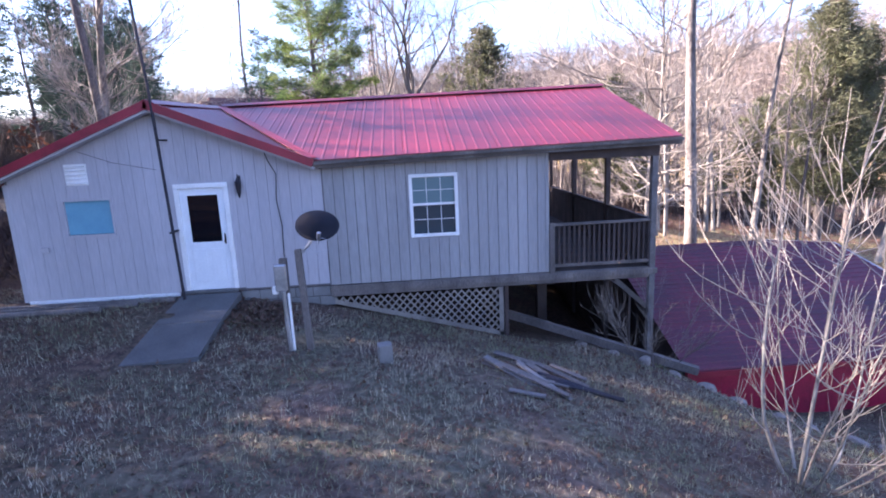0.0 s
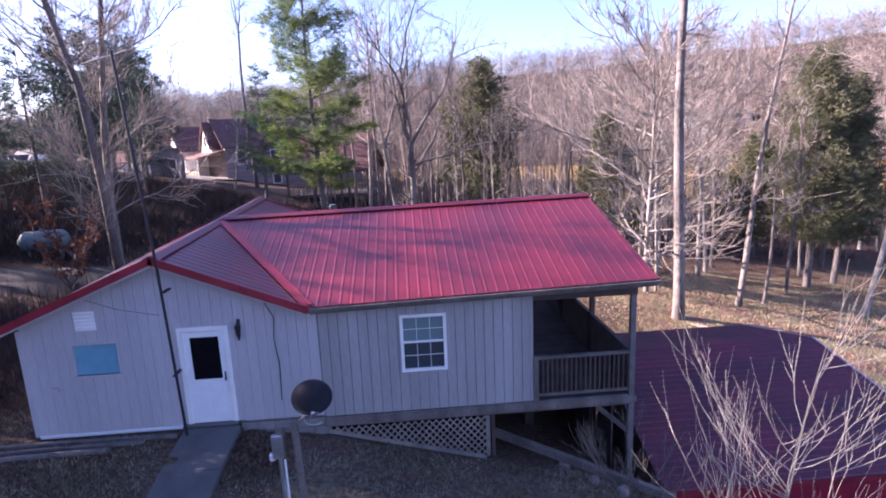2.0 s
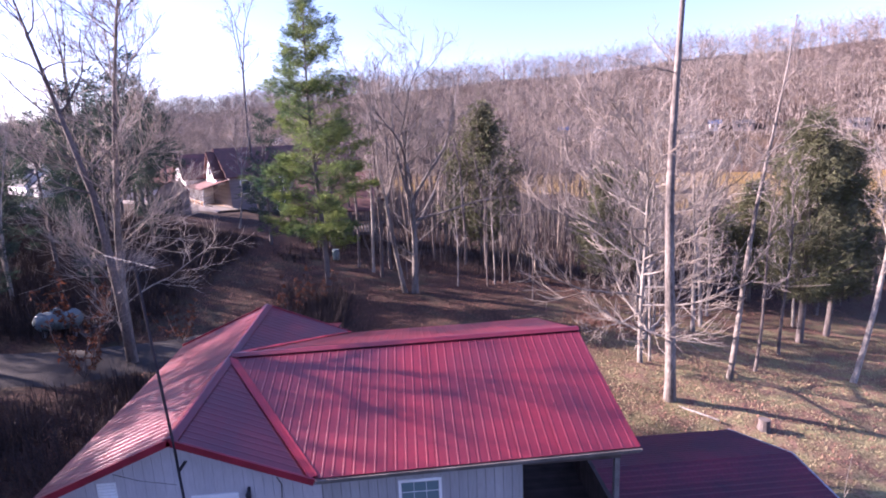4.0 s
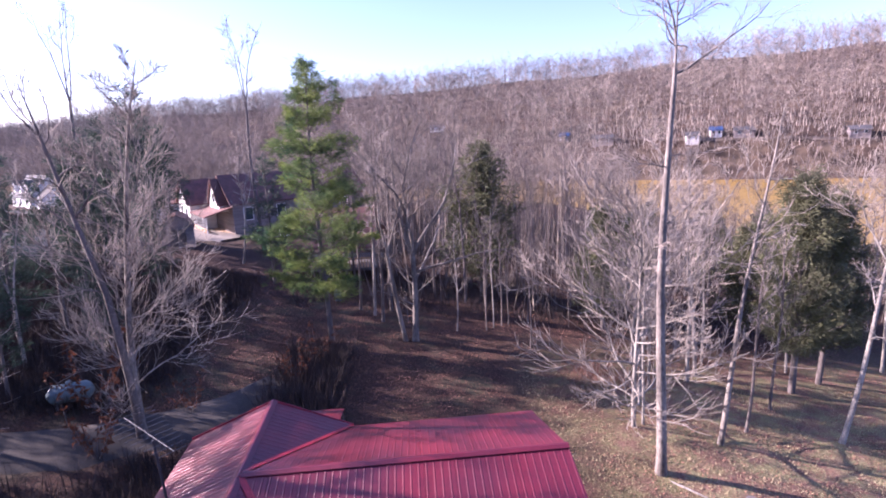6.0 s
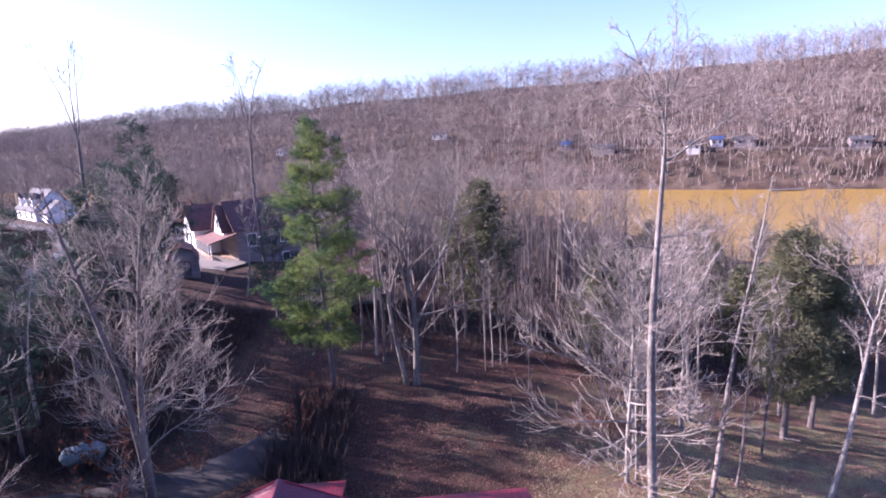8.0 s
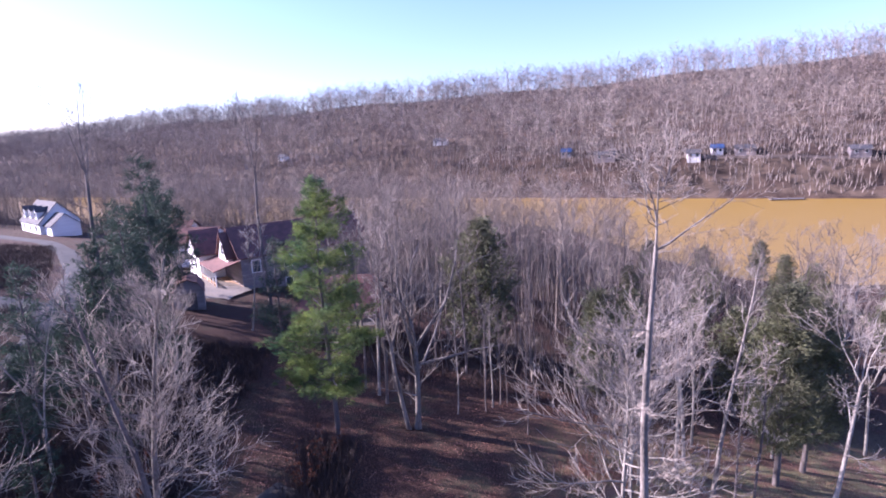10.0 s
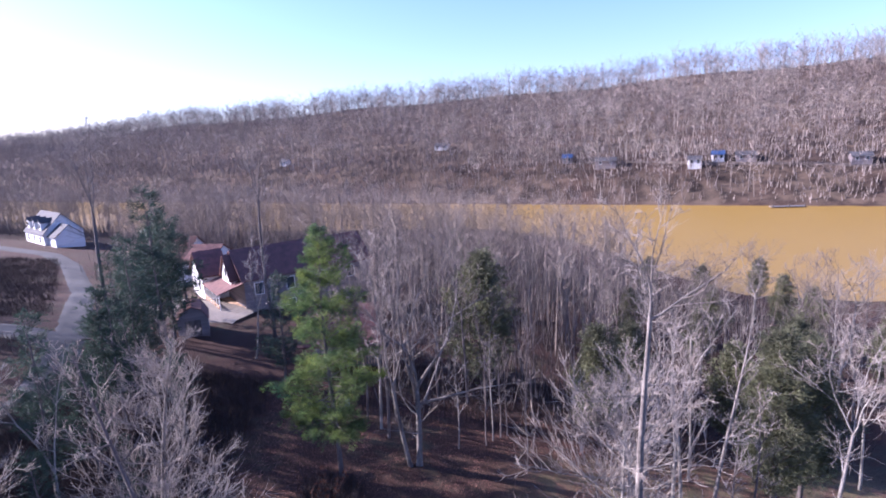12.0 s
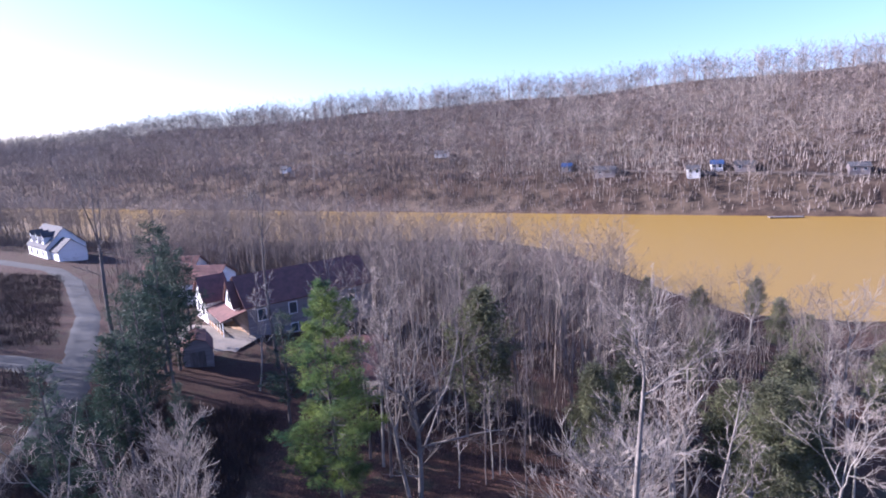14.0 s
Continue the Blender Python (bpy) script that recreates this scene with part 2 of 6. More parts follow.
def ground_material():
    """leaf litter, dry grass and bare soil in patches of several sizes."""
    m = bpy.data.materials.new("leaf_litter_and_grass")
    m.use_nodes = True
    nodes, links = m.node_tree.nodes, m.node_tree.links
    b = nodes["Principled BSDF"]
    b.inputs["Roughness"].default_value, b.inputs["Specular IOR Level"].default_value = 0.95, 0.2
    tc = nodes.new("ShaderNodeTexCoord")

    def noise_of(scale, lo, hi, detail=6):
        n, r = nodes.new("ShaderNodeTexNoise"), nodes.new("ShaderNodeMapRange")
        n.inputs["Scale"].default_value, n.inputs["Detail"].default_value = scale, detail
        r.inputs[1].default_value, r.inputs[2].default_value = lo, hi
        links.new(tc.outputs["Object"], n.inputs[0])
        links.new(n.outputs[0], r.inputs[0])
        return r.outputs[0], n.outputs[0]

    def mixed(fac, a, c):
        x = nodes.new("ShaderNodeMix")
        x.data_type = "RGBA"
        links.new(fac, x.inputs[0])
        for i, v in ((6, a), (7, c)):
            if isinstance(v, tuple):
                x.inputs[i].default_value = (*v, 1)
            else:
                links.new(v, x.inputs[i])
        return x.outputs[2]

    big, _ = noise_of(0.09, 0.42, 0.6)
    med, _ = noise_of(0.8, 0.4, 0.62)
    fine, raw = noise_of(9.0, 0.35, 0.7, 8)
    speck, _ = noise_of(34.0, 0.55, 0.72, 3)
    litter = mixed(fine, (0.015, 0.009, 0.0075), (0.085, 0.040, 0.027))
    grass = mixed(fine, (0.028, 0.027, 0.016), (0.08, 0.072, 0.042))
    soil = mixed(med, litter, grass)
    col = mixed(big, litter, soil)
    # lawn on the open slope beside and behind the outbuilding, its sunlight painted into the colour
    sep = nodes.new("ShaderNodeSeparateXYZ")
    links.new(tc.outputs["Object"], sep.inputs[0])
    edge, _ = noise_of(0.25, 0.2, 0.8)
    masks = []
    for axis, a, c in ((0, 6.0, 14.0), (1, 9.0, 15.0), (1, 42.0, 33.0), (0, 44.0, 34.0)):
        r = nodes.new("ShaderNodeMapRange")
        r.inputs[1].default_value, r.inputs[2].default_value = a, c
        links.new(sep.outputs[axis], r.inputs[0])
        masks.append(r.outputs[0])
    for k in masks[1:] + [edge]:
        mul = nodes.new("ShaderNodeMath")
        mul.operation = "MULTIPLY"
        links.new(masks[0], mul.inputs[0])
        links.new(k, mul.inputs[1])
        masks[0] = mul.outputs[0]
    gain = nodes.new("ShaderNodeMath")
    gain.operation, gain.use_clamp = "MULTIPLY", True
    gain.inputs[1].default_value = 1.8
    links.new(masks[0], gain.inputs[0])
    lawn = mixed(med, mixed(fine, (0.15, 0.14, 0.062), (0.31, 0.28, 0.14)), mixed(fine, (0.13, 0.072, 0.05), (0.29, 0.175, 0.125)))
    col = mixed(gain.outputs[0], col, lawn)
    # thin worn grass over the front yard; its leftward fade paints the trees' shade there
    yard = None
    for axis, a, c in ((0, -8.0, -1.5), (0, 12.0, 8.0), (1, 12.0, 10.0), (1, -14.0, -6.0)):
        r = nodes.new("ShaderNodeMapRange")
        r.inputs[1].default_value, r.inputs[2].default_value = a, c
        links.new(sep.outputs[axis], r.inputs[0])
        if yard is None:
            yard = r.outputs[0]
        else:
            mul = nodes.new("ShaderNodeMath")
            mul.operation = "MULTIPLY"
            links.new(yard, mul.inputs[0])
            links.new(r.outputs[0], mul.inputs[1])
            yard = mul.outputs[0]
    worn = mixed(med, mixed(fine, (0.06, 0.058, 0.04), (0.17, 0.155, 0.11)), mixed(fine, (0.06, 0.042, 0.036), (0.16, 0.115, 0.095)))
    col = mixed(yard, col, worn)
    # litter, red clay and pale grass on the far hillside, beyond the lake, in sunlit tones
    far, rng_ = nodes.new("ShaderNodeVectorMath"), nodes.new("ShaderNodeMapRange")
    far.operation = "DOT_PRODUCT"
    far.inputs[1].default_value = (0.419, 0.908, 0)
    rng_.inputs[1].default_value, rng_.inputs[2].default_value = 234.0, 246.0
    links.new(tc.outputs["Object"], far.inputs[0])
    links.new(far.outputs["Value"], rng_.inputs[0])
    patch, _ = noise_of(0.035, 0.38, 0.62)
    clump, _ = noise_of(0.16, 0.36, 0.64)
    # sunlit tan and dark gaps between the trees are put into these colours
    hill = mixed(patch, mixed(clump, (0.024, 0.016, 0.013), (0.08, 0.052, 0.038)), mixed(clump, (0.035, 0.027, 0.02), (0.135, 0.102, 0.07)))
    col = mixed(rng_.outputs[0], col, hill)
    col = mixed(speck, col, (0.15, 0.10, 0.075))
    links.new(col, b.inputs["Base Color"])
    bp = nodes.new("ShaderNodeBump")
    bp.inputs["Strength"].default_value, bp.inputs["Distance"].default_value = 0.8, 0.06
    links.new(raw, bp.inputs["Height"])
    links.new(bp.outputs[0], b.inputs["Normal"])
    return m


M_PALEROAD = material("pale_gravel_road", (0.27, 0.235, 0.19), 0.95, spots=(0.18, 0.15, 0.12), scale=0.2, grain=4, amount=0.2, bump=0.2)
M_HILLROAD = material("worn_clay_road", (0.15, 0.12, 0.095), 0.95, spots=(0.07, 0.052, 0.042), scale=0.12, grain=2, amount=0.3, bump=0.2)
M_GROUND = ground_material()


# ---- mesh helpers ----
def link_mesh(name, me, mat, parent=None, label=""):
    if mat and not me.materials:
        me.materials.append(mat)
    ob = new(name, me)
    if parent:
        ob.parent = parent
    if label:
        ob["label"] = label
    return ob


def part(name, bm, mat, parent=None, label="", smooth=False):
    me = bpy.data.meshes.new(name)
    bmesh.ops.recalc_face_normals(bm, faces=bm.faces)
    bm.to_mesh(me)
    bm.free()
    if smooth:
        me.shade_smooth()
    return link_mesh(name, me, mat, parent, label)


def raw_mesh(name, verts, faces, smooth=False):
    """A mesh from arrays of vertices and of triangles."""
    me = bpy.data.meshes.new(name)
    v, f = np.asarray(verts, np.float32), np.asarray(faces, np.int32)
    me.vertices.add(len(v))
    me.vertices.foreach_set("co", v.ravel())
    me.loops.add(f.size)
    me.loops.foreach_set("vertex_index", f.ravel())
    me.polygons.add(len(f))
    me.polygons.foreach_set("loop_start", np.arange(0, f.size, f.shape[1], dtype=np.int32))
    me.polygons.foreach_set("use_smooth", np.full(len(f), smooth))
    me.update(calc_edges=True)
    return me


def box(bm, x0, x1, y0, y1, z0, z1, bevel=0.0, m=None):
    r = bmesh.ops.create_cube(bm, size=1)
    t = Matrix.Translation(((x0 + x1) / 2, (y0 + y1) / 2, (z0 + z1) / 2)) @ Matrix.Diagonal((abs(x1 - x0), abs(y1 - y0), abs(z1 - z0), 1))
    bmesh.ops.transform(bm, matrix=(m @ t) if m else t, verts=r["verts"])
    if bevel:
        es = list({e for v in r["verts"] for e in v.link_edges})
        bmesh.ops.bevel(bm, geom=es, offset=bevel, segments=1, affect="EDGES")
    return bm


def boxed(*a, **k):
    return box(bmesh.new(), *a, **k)


def prism(bm, outline, a, b, axis="y"):
    """Extrude a closed outline of (u, z) from a to b along x or y."""
    def at(u, z, w):
        return (u, w, z) if axis == "y" else (w, u, z)
    f = [bm.verts.new(at(u, z, a)) for u, z in outline]
    g = [bm.verts.new(at(u, z, b)) for u, z in outline]
    bm.faces.new(f)
    bm.faces.new(g[::-1])
    for i in range(len(f)):
        j = (i + 1) % len(f)
        bm.faces.new((f[i], f[j], g[j], g[i]))
    return bm


def slab(bm, corners, thick):
    """A sheet through corner points, thickened downwards."""
    t = [bm.verts.new(c) for c in corners]
    d = [bm.verts.new((c[0], c[1], c[2] - thick)) for c in corners]
    bm.faces.new(t)
    bm.faces.new(d[::-1])
    for i in range(len(t)):
        j = (i + 1) % len(t)
        bm.faces.new((t[i], t[j], d[j], d[i]))
    return bm


def tube(bm, pts, r, sides=6):
    """A round bar along points; r: one radius or one for each point."""
    pts = [Vector(p) for p in pts]
    rs = r if isinstance(r, (list, tuple)) else [r] * len(pts)
    rings = []
    for i, p in enumerate(pts):
        d = (pts[min(i + 1, len(pts) - 1)] - pts[max(i - 1, 0)]).normalized()
        a = d.orthogonal().normalized()
        c = d.cross(a)
        rings.append([bm.verts.new(p + (a * math.cos(2 * math.pi * k / sides) + c * math.sin(2 * math.pi * k / sides)) * rs[i]) for k in range(sides)])
    for p, q in zip(rings, rings[1:]):
        for k in range(sides):
            bm.faces.new((p[k], p[(k + 1) % sides], q[(k + 1) % sides], q[k]))
    bm.faces.new(rings[0][::-1])
    bm.faces.new(rings[-1])
    return bm


def tubed(*a, **k):
    return tube(bmesh.new(), *a, **k)


def thing(name, at, label, category, group="", rz=0.0):
    e = new(name)
    e.matrix_basis = pose(*at, 0, 0, rz)
    return tagged(e, label, category, group)


# ground height: thin-plate spline through heights of the plan
PLAN = [(-4.3, 10.8, -0.1), (-7.4, 10.7, -0.12), (-4.3, 8.0, -0.4), (-1.8, 8.4, -0.5), (-0.4, 7.9, -0.52), (1.9, 10.6, -1.35), (-1.6, 10.7, -0.5),
        (4.9, 10.4, -2.0), (0, 0, -1.1), (-8, 2, -0.3), (6, 3, -2.0), (11.6, 21.9, -2.5), (14.9, 22.4, -2.8), (18.1, 26, -3.6), (22.9, 30, -4.5),
        (9.4, 38.5, -2.5), (0, 38.3, -1.3), (-6, 37, -0.5), (-30.7, 48.7, 4.6), (-16, 22, 0.9), (-9, 19, -0.1), (-30, 15, 3.5), (-26, 63, 2.6), (-30, 85, 1.0),
        (-40, 97, -1.0), (-100, 150, -1.5), (-60, 60, 6.0), (35, 15, -6.0), (12, 10, -3.2), (45, 60, -7), (20, 75, -5.5), (30, 130, -8.6), (0, 120, -6),
        (-40, 160, -7), (-80, -60, 5), (80, -60, -8), (0, -60, -2), (90, 40, -8.5), (8, 18, -3.0), (-120, 60, 9), (7.2, 10.0, -3.2), (9.5, 9.7, -3.5), (5.3, 7.7, -1.85), (7.0, 6.8, -2.25), (6.0, 11.5, -3.0)]
_P = np.array(PLAN)


def _tps(d2):
    return 0.5 * d2 * np.log(d2 + 1e-9)


_n = len(_P)
_K = _tps(((_P[:, None, :2] - _P[None, :, :2]) ** 2).sum(-1)) + np.eye(_n) * 0.5
_Q = np.hstack([np.ones((_n, 1)), _P[:, :2]])
_W = np.linalg.solve(np.vstack([np.hstack([_K, _Q]), np.hstack([_Q.T, np.zeros((3, 3))])]), np.concatenate([_P[:, 2], np.zeros(3)]))
LAKE = -9.0
SHORE_X, SHORE_Y = [-900, -250, -100, -20, 28, 48, 57, 63, 80, 120, 300, 900], [500, 270, 215, 195, 182, 155, 112, 94, 86, 80, 40, -120]
CREST_S, CREST_Z = [-1250, -805, -709, -628, -545, -493, -425, -352, -273, -181, -50, 33, 141, 450], [30, 31, 31, 33, 40, 47, 43, 46, 49, 51, 53.5, 58, 60.5, 69]


def ramp(a, b, v):
    k = np.clip((v - a) / (b - a), 0, 1)
    return k * k * (3 - 2 * k)


def heights(x, y):
    """Ground height at arrays x, y."""
    x, y = np.atleast_1d(np.asarray(x, float)), np.atleast_1d(np.asarray(y, float))
    cx, cy = np.clip(x, -130, 100), np.clip(y, -60, 165)
    d2 = (cx[:, None] - _P[None, :, 0]) ** 2 + (cy[:, None] - _P[None, :, 1]) ** 2
    z = _tps(d2) @ _W[:_n] + _W[_n] + _W[_n + 1] * cx + _W[_n + 2] * cy
    z = np.clip(z, LAKE + 0.3, 12)
    w = y - np.interp(x, SHORE_X, SHORE_Y)
    z = np.where(w > -60, z + (LAKE + 0.4 - z) * ramp(-60, 0, w), z)
    z = np.where(w > 0, LAKE + 0.4 - np.minimum(w * 0.12, 3.0), z)
    u, s = 0.419 * x + 0.908 * y - 243, 0.908 * x - 0.419 * y
    crest = np.interp(s, CREST_S, CREST_Z) + 0.8 * np.sin(s * 0.045 + 1)
    hill = LAKE - 3 + 3.6 * ramp(-12, 3, u) + (crest - LAKE) * (0.12 * ramp(0, 25, u) + 0.88 * np.clip(u / 230, 0, 1) ** 0.9) - 10 * ramp(235, 700, u)
    return np.where(u > -12, np.maximum(hill, z * 0 + LAKE - 3), z)


def height(x, y):
    return float(heights(x, y)[0])


def spread(a, b, n, power):
    k = np.linspace(-1, 1, n)
    k = np.sign(k) * np.abs(k) ** power
    return (a + b) / 2 + (b - a) / 2 * k


def build_ground():
    xs = np.unique(np.concatenate([np.arange(-20, 40.1, 0.75), np.arange(-110, 60.1, 1.5), spread(-1600, 1600, 171, 2.2)]))
    ys = np.unique(np.concatenate([np.arange(-6, 50.1, 0.75), np.arange(-15, 160, 1.5), np.arange(163, 620, 6.0), np.linspace(640, 2000, 20), np.linspace(-700, -18, 26)]))
    gx, gy = np.meshgrid(xs, ys)
    x, y = gx.ravel(), gy.ravel()
    z = np.concatenate([heights(x[i:i + 20000], y[i:i + 20000]) for i in range(0, len(x), 20000)])
    z += 0.05 * np.sin(x * 1.9 + np.sin(y * 1.3) * 2) * np.sin(y * 1.7 + np.sin(x * 0.9)) * (np.abs(y) < 80)
    n = len(xs)
    i = (np.arange(len(ys) - 1)[:, None] * n + np.arange(n - 1)[None]).ravel()
    me = raw_mesh("ground", np.stack([x, y, z], 1), np.stack([i, i + 1, i + n + 1, i + n], 1), True)
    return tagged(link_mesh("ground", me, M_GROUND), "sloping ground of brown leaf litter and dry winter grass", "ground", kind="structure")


build_ground()
_bm = bmesh.new()
bmesh.ops.create_grid(_bm, x_segments=8, y_segments=8, size=1)
bmesh.ops.transform(_bm, matrix=Matrix.Translation((0, 330, LAKE)) @ Matrix.Diagonal((1500, 560, 1, 1)), verts=_bm.verts)
tagged(part("water", _bm, M_WATER), "muddy orange-brown lake water, nearly still", "lake", kind="structure")


def ribbon(name, pts, widths, mat, lift, label, category):
    """A road or path draped over the ground."""
    P = [Vector(p) for p in pts]
    fine, ws = [], []
    for i in range(len(P) - 1):
        k = max(2, int((P[i + 1] - P[i]).length / 1.0))
        for j in range(k):
            fine.append(P[i].lerp(P[i + 1], j / k))
            ws.append(widths[i] + (widths[i + 1] - widths[i]) * j / k)
    for _ in range(6):
        fine = [fine[0]] + [(fine[i - 1] + fine[i] * 2 + fine[i + 1]) / 4 for i in range(1, len(fine) - 1)] + [fine[-1]]
    N, rows = 7, []
    for i, p in enumerate(fine):
        d = (fine[min(i + 1, len(fine) - 1)] - fine[max(i - 1, 0)]).normalized()
        s = Vector((-d.y, d.x))
        wob = 0.15 * math.sin(i * 0.7) + 0.1 * math.sin(i * 1.9)
        for j in range(N):
            o = p + s * ((j / (N - 1) - 0.5) * (ws[i] + wob))
            rows.append((o.x, o.y))
    a = np.array(rows)
    z = heights(a[:, 0], a[:, 1]) + lift
    z.reshape(-1, N)[:, 0] -= lift + 0.1
    z.reshape(-1, N)[:, -1] -= lift + 0.1
    i = (np.arange(len(fine) - 1)[:, None] * N + np.arange(N - 1)[None]).ravel()
    me = raw_mesh(name, np.column_stack([a, z]), np.stack([i, i + 1, i + N + 1, i + N], 1), True)
    return tagged(link_mesh(name, me, mat), label, category, kind="structure")


ribbon("road", [(-27, 20), (-28.5, 36), (-30, 43.7), (-36, 58), (-51, 86), (-75, 123), (-90, 140), (-115, 152)], [4, 4, 4, 3.8, 3.8, 4.5, 5, 6], M_ROAD, 0.15, "grey asphalt road crossed by long tree shadows", "road")
ribbon("side_road", [(-34, 54), (-44, 59), (-70, 62), (-95, 64)], [5, 4, 4, 4], M_ROAD, 0.18, "pale asphalt side road joining the road", "road")
ribbon("driveway", [(-32, 22), (-22, 20.5), (-14, 22.5), (-9, 26), (-6.5, 31)], [3.6, 3.6, 4, 3.6, 2.4], M_GRAVEL, 0.12, "pale gravel driveway behind the cabin", "driveway")
ribbon("parking_apron", [(-37, 74), (-29, 72), (-20, 70)], [9, 12, 9], M_PALEROAD, 0.2, "pale gravel parking apron before the house", "driveway")
ribbon("hillside_road", [(84, 258), (101, 248.6), (129, 231.5), (157, 217.5), (182, 203.5)], [1.6, 1.6, 2.0, 1.6, 1.4], M_HILLROAD, 0.25, "pale gravel road past the cottages on the far shore", "road")


# ---- the cabin ----
XW0, XW1, XM1, XP1, YF, YB = -7.39, -1.57, 2.86, 5.10, 10.85, 18.8
RX, RZ, RY, RZF, RZR = -4.52, 3.72, 14.7, 3.58, 3.88  # wing ridge x, ridge height, main ridge y
cabin = thing("cabin", (0, 0, 0), "single-storey grey cabin with red metal roof on a slope", "house")


def clip(poly, axis, lim, keep_less):
    out = []
    for i in range(len(poly)):
        a, b = poly[i], poly[(i + 1) % len(poly)]
        ia, ib = (a[axis] <= lim) == keep_less, (b[axis] <= lim) == keep_less
        if ia:
            out.append(a)
        if ia != ib:
            k = (lim - a[axis]) / (b[axis] - a[axis])
            out.append(tuple(a[j] + (b[j] - a[j]) * k for j in range(3)))
    return out


def roof_sheets(poly, axis, parent, mat, width=0.92, ribs=4, rib=0.007, name="roof_sheet"):
    """Metal sheets side by side along axis (0: x, 1: y), each a thin slab with raised ribs."""
    lo, hi = min(p[axis] for p in poly), max(p[axis] for p in poly)
    n, other = max(1, round((hi - lo) / width)), 1 - axis
    w = (hi - lo) / n
    for s in range(n):
        strip = clip(clip(poly, axis, lo + s * w + 0.002, False), axis, lo + (s + 1) * w - 0.002, True)
        if len(strip) < 3:
            continue
        us, hw = [(lo + s * w + 0.003, 0.0)], 0.03
        for k in range(ribs):
            c = lo + s * w + (k + 0.3) * w / ribs
            us += [(c - hw, 0.0), (c - hw * 0.45, rib), (c + hw * 0.45, rib), (c + hw, 0.0)]
        us.append((lo + (s + 1) * w - 0.003, 0.0))
        bm, top, low = bmesh.new(), [], []
        for c, up in us:
            e = []
            for i in range(len(strip)):
                p, q = Vector(strip[i]), Vector(strip[(i + 1) % len(strip)])
                if (p[axis] - c) * (q[axis] - c) < 0:
                    e.append(p.lerp(q, (c - p[axis]) / (q[axis] - p[axis])))
            if len(e) >= 2 and (e[0] - e[-1]).length > 0.02:
                e = sorted((e[0], e[-1]), key=lambda v: v[other])
                top.append([bm.verts.new(v + Vector((0, 0, up))) for v in e])
                low.append([bm.verts.new(v - Vector((0, 0, 0.02))) for v in e])
        if len(top) < 2:
            bm.free()
            continue
        for i in range(len(top) - 1):
            bm.faces.new((top[i][0], top[i + 1][0], top[i + 1][1], top[i][1]))
            bm.faces.new((low[i][0], low[i][1], low[i + 1][1], low[i + 1][0]))
            for k in (0, 1):
                bm.faces.new((top[i][k], low[i][k], low[i + 1][k], top[i + 1][k]))
        for i in (0, -1):
            bm.faces.new((top[i][0], top[i][1], low[i][1], low[i][0]))
        part(name, bm, mat, parent)


roof = new("roof")
roof.parent = cabin
roof["label"] = "red ribbed metal roof, faded"
FE, BE, XR = 10.58, 18.98, 5.48  # front and back eave, right roof edge
ZE, ZER, ZB, ZWL, ZWR = 2.43, 2.58, 2.65, 2.30, 2.40
roof_sheets([(RX, 10.55, RZF), (RX, 19.1, RZ + 0.1), (-7.62, 19.1, ZWL + 0.2), (-7.62, 10.55, ZWL)], 1, roof, M_ROOF)
roof_sheets([(RX, 10.55, RZF), (XW1 - 0.1, 10.55, ZWR), (RX, RY, RZ)], 1, roof, M_ROOF)
roof_sheets([(RX, RY, RZ), (XW1 - 0.1, BE, ZB), (XW1 - 0.1, 19.1, ZB), (RX, 19.1, RZ + 0.1)], 1, roof, M_ROOF)
roof_sheets([(RX, RY, RZ + 0.02), (XW1 - 0.1, FE, ZE), (XR, FE, ZER), (XR - 0.15, RY, RZR)], 0, roof, M_ROOF)
roof_sheets([(RX, RY, RZ + 0.02), (XR - 0.15, RY, RZR), (XR - 0.3, BE, ZB + 0.1), (XW1 - 0.1, BE, ZB)], 0, roof, M_ROOF)


def cap(name, a, b, w, mat, rise=0.03, drop=0.06, across=None):
    """A folded ridge or valley cap between two points."""
    a, b = Vector(a), Vector(b)
    s = across or (b - a).cross(Vector((0, 0, 1))).normalized()
    bm = bmesh.new()
    rows = [[bm.verts.new(p + s * o + Vector((0, 0, z))) for o, z in ((-w, -drop), (-w * 0.15, rise), (w * 0.15, rise), (w, -drop), (w, -drop - 0.01), (-w, -drop - 0.01))] for p in (a, b)]
    for j in range(6):
        bm.faces.new((rows[0][j], rows[0][(j + 1) % 6], rows[1][(j + 1) % 6], rows[1][j]))
    bm.faces.new(rows[0][::-1])
    bm.faces.new(rows[1])
    return part(name, bm, mat, roof)


cap("ridge_cap", (RX, 10.53, RZF + 0.03), (RX, 19.12, RZ + 0.13), 0.17, M_ROOF, drop=0.05)
cap("ridge_cap", (RX + 0.1, RY, RZ + 0.05), (XR - 0.13, RY, RZR + 0.03), 0.16, M_ROOF, drop=0.03)
cap("valley_flashing", (RX + 0.06, RY - 0.1, RZ + 0.01), (XW1 - 0.1, FE, ZE + 0.02), 0.10, M_REDTRIM, rise=0.012, drop=-0.03)
cap("valley_flashing", (RX + 0.06, RY + 0.1, RZ + 0.01), (XW1 - 0.1, BE, ZB + 0.02), 0.10, M_REDTRIM, rise=0.012, drop=-0.03)


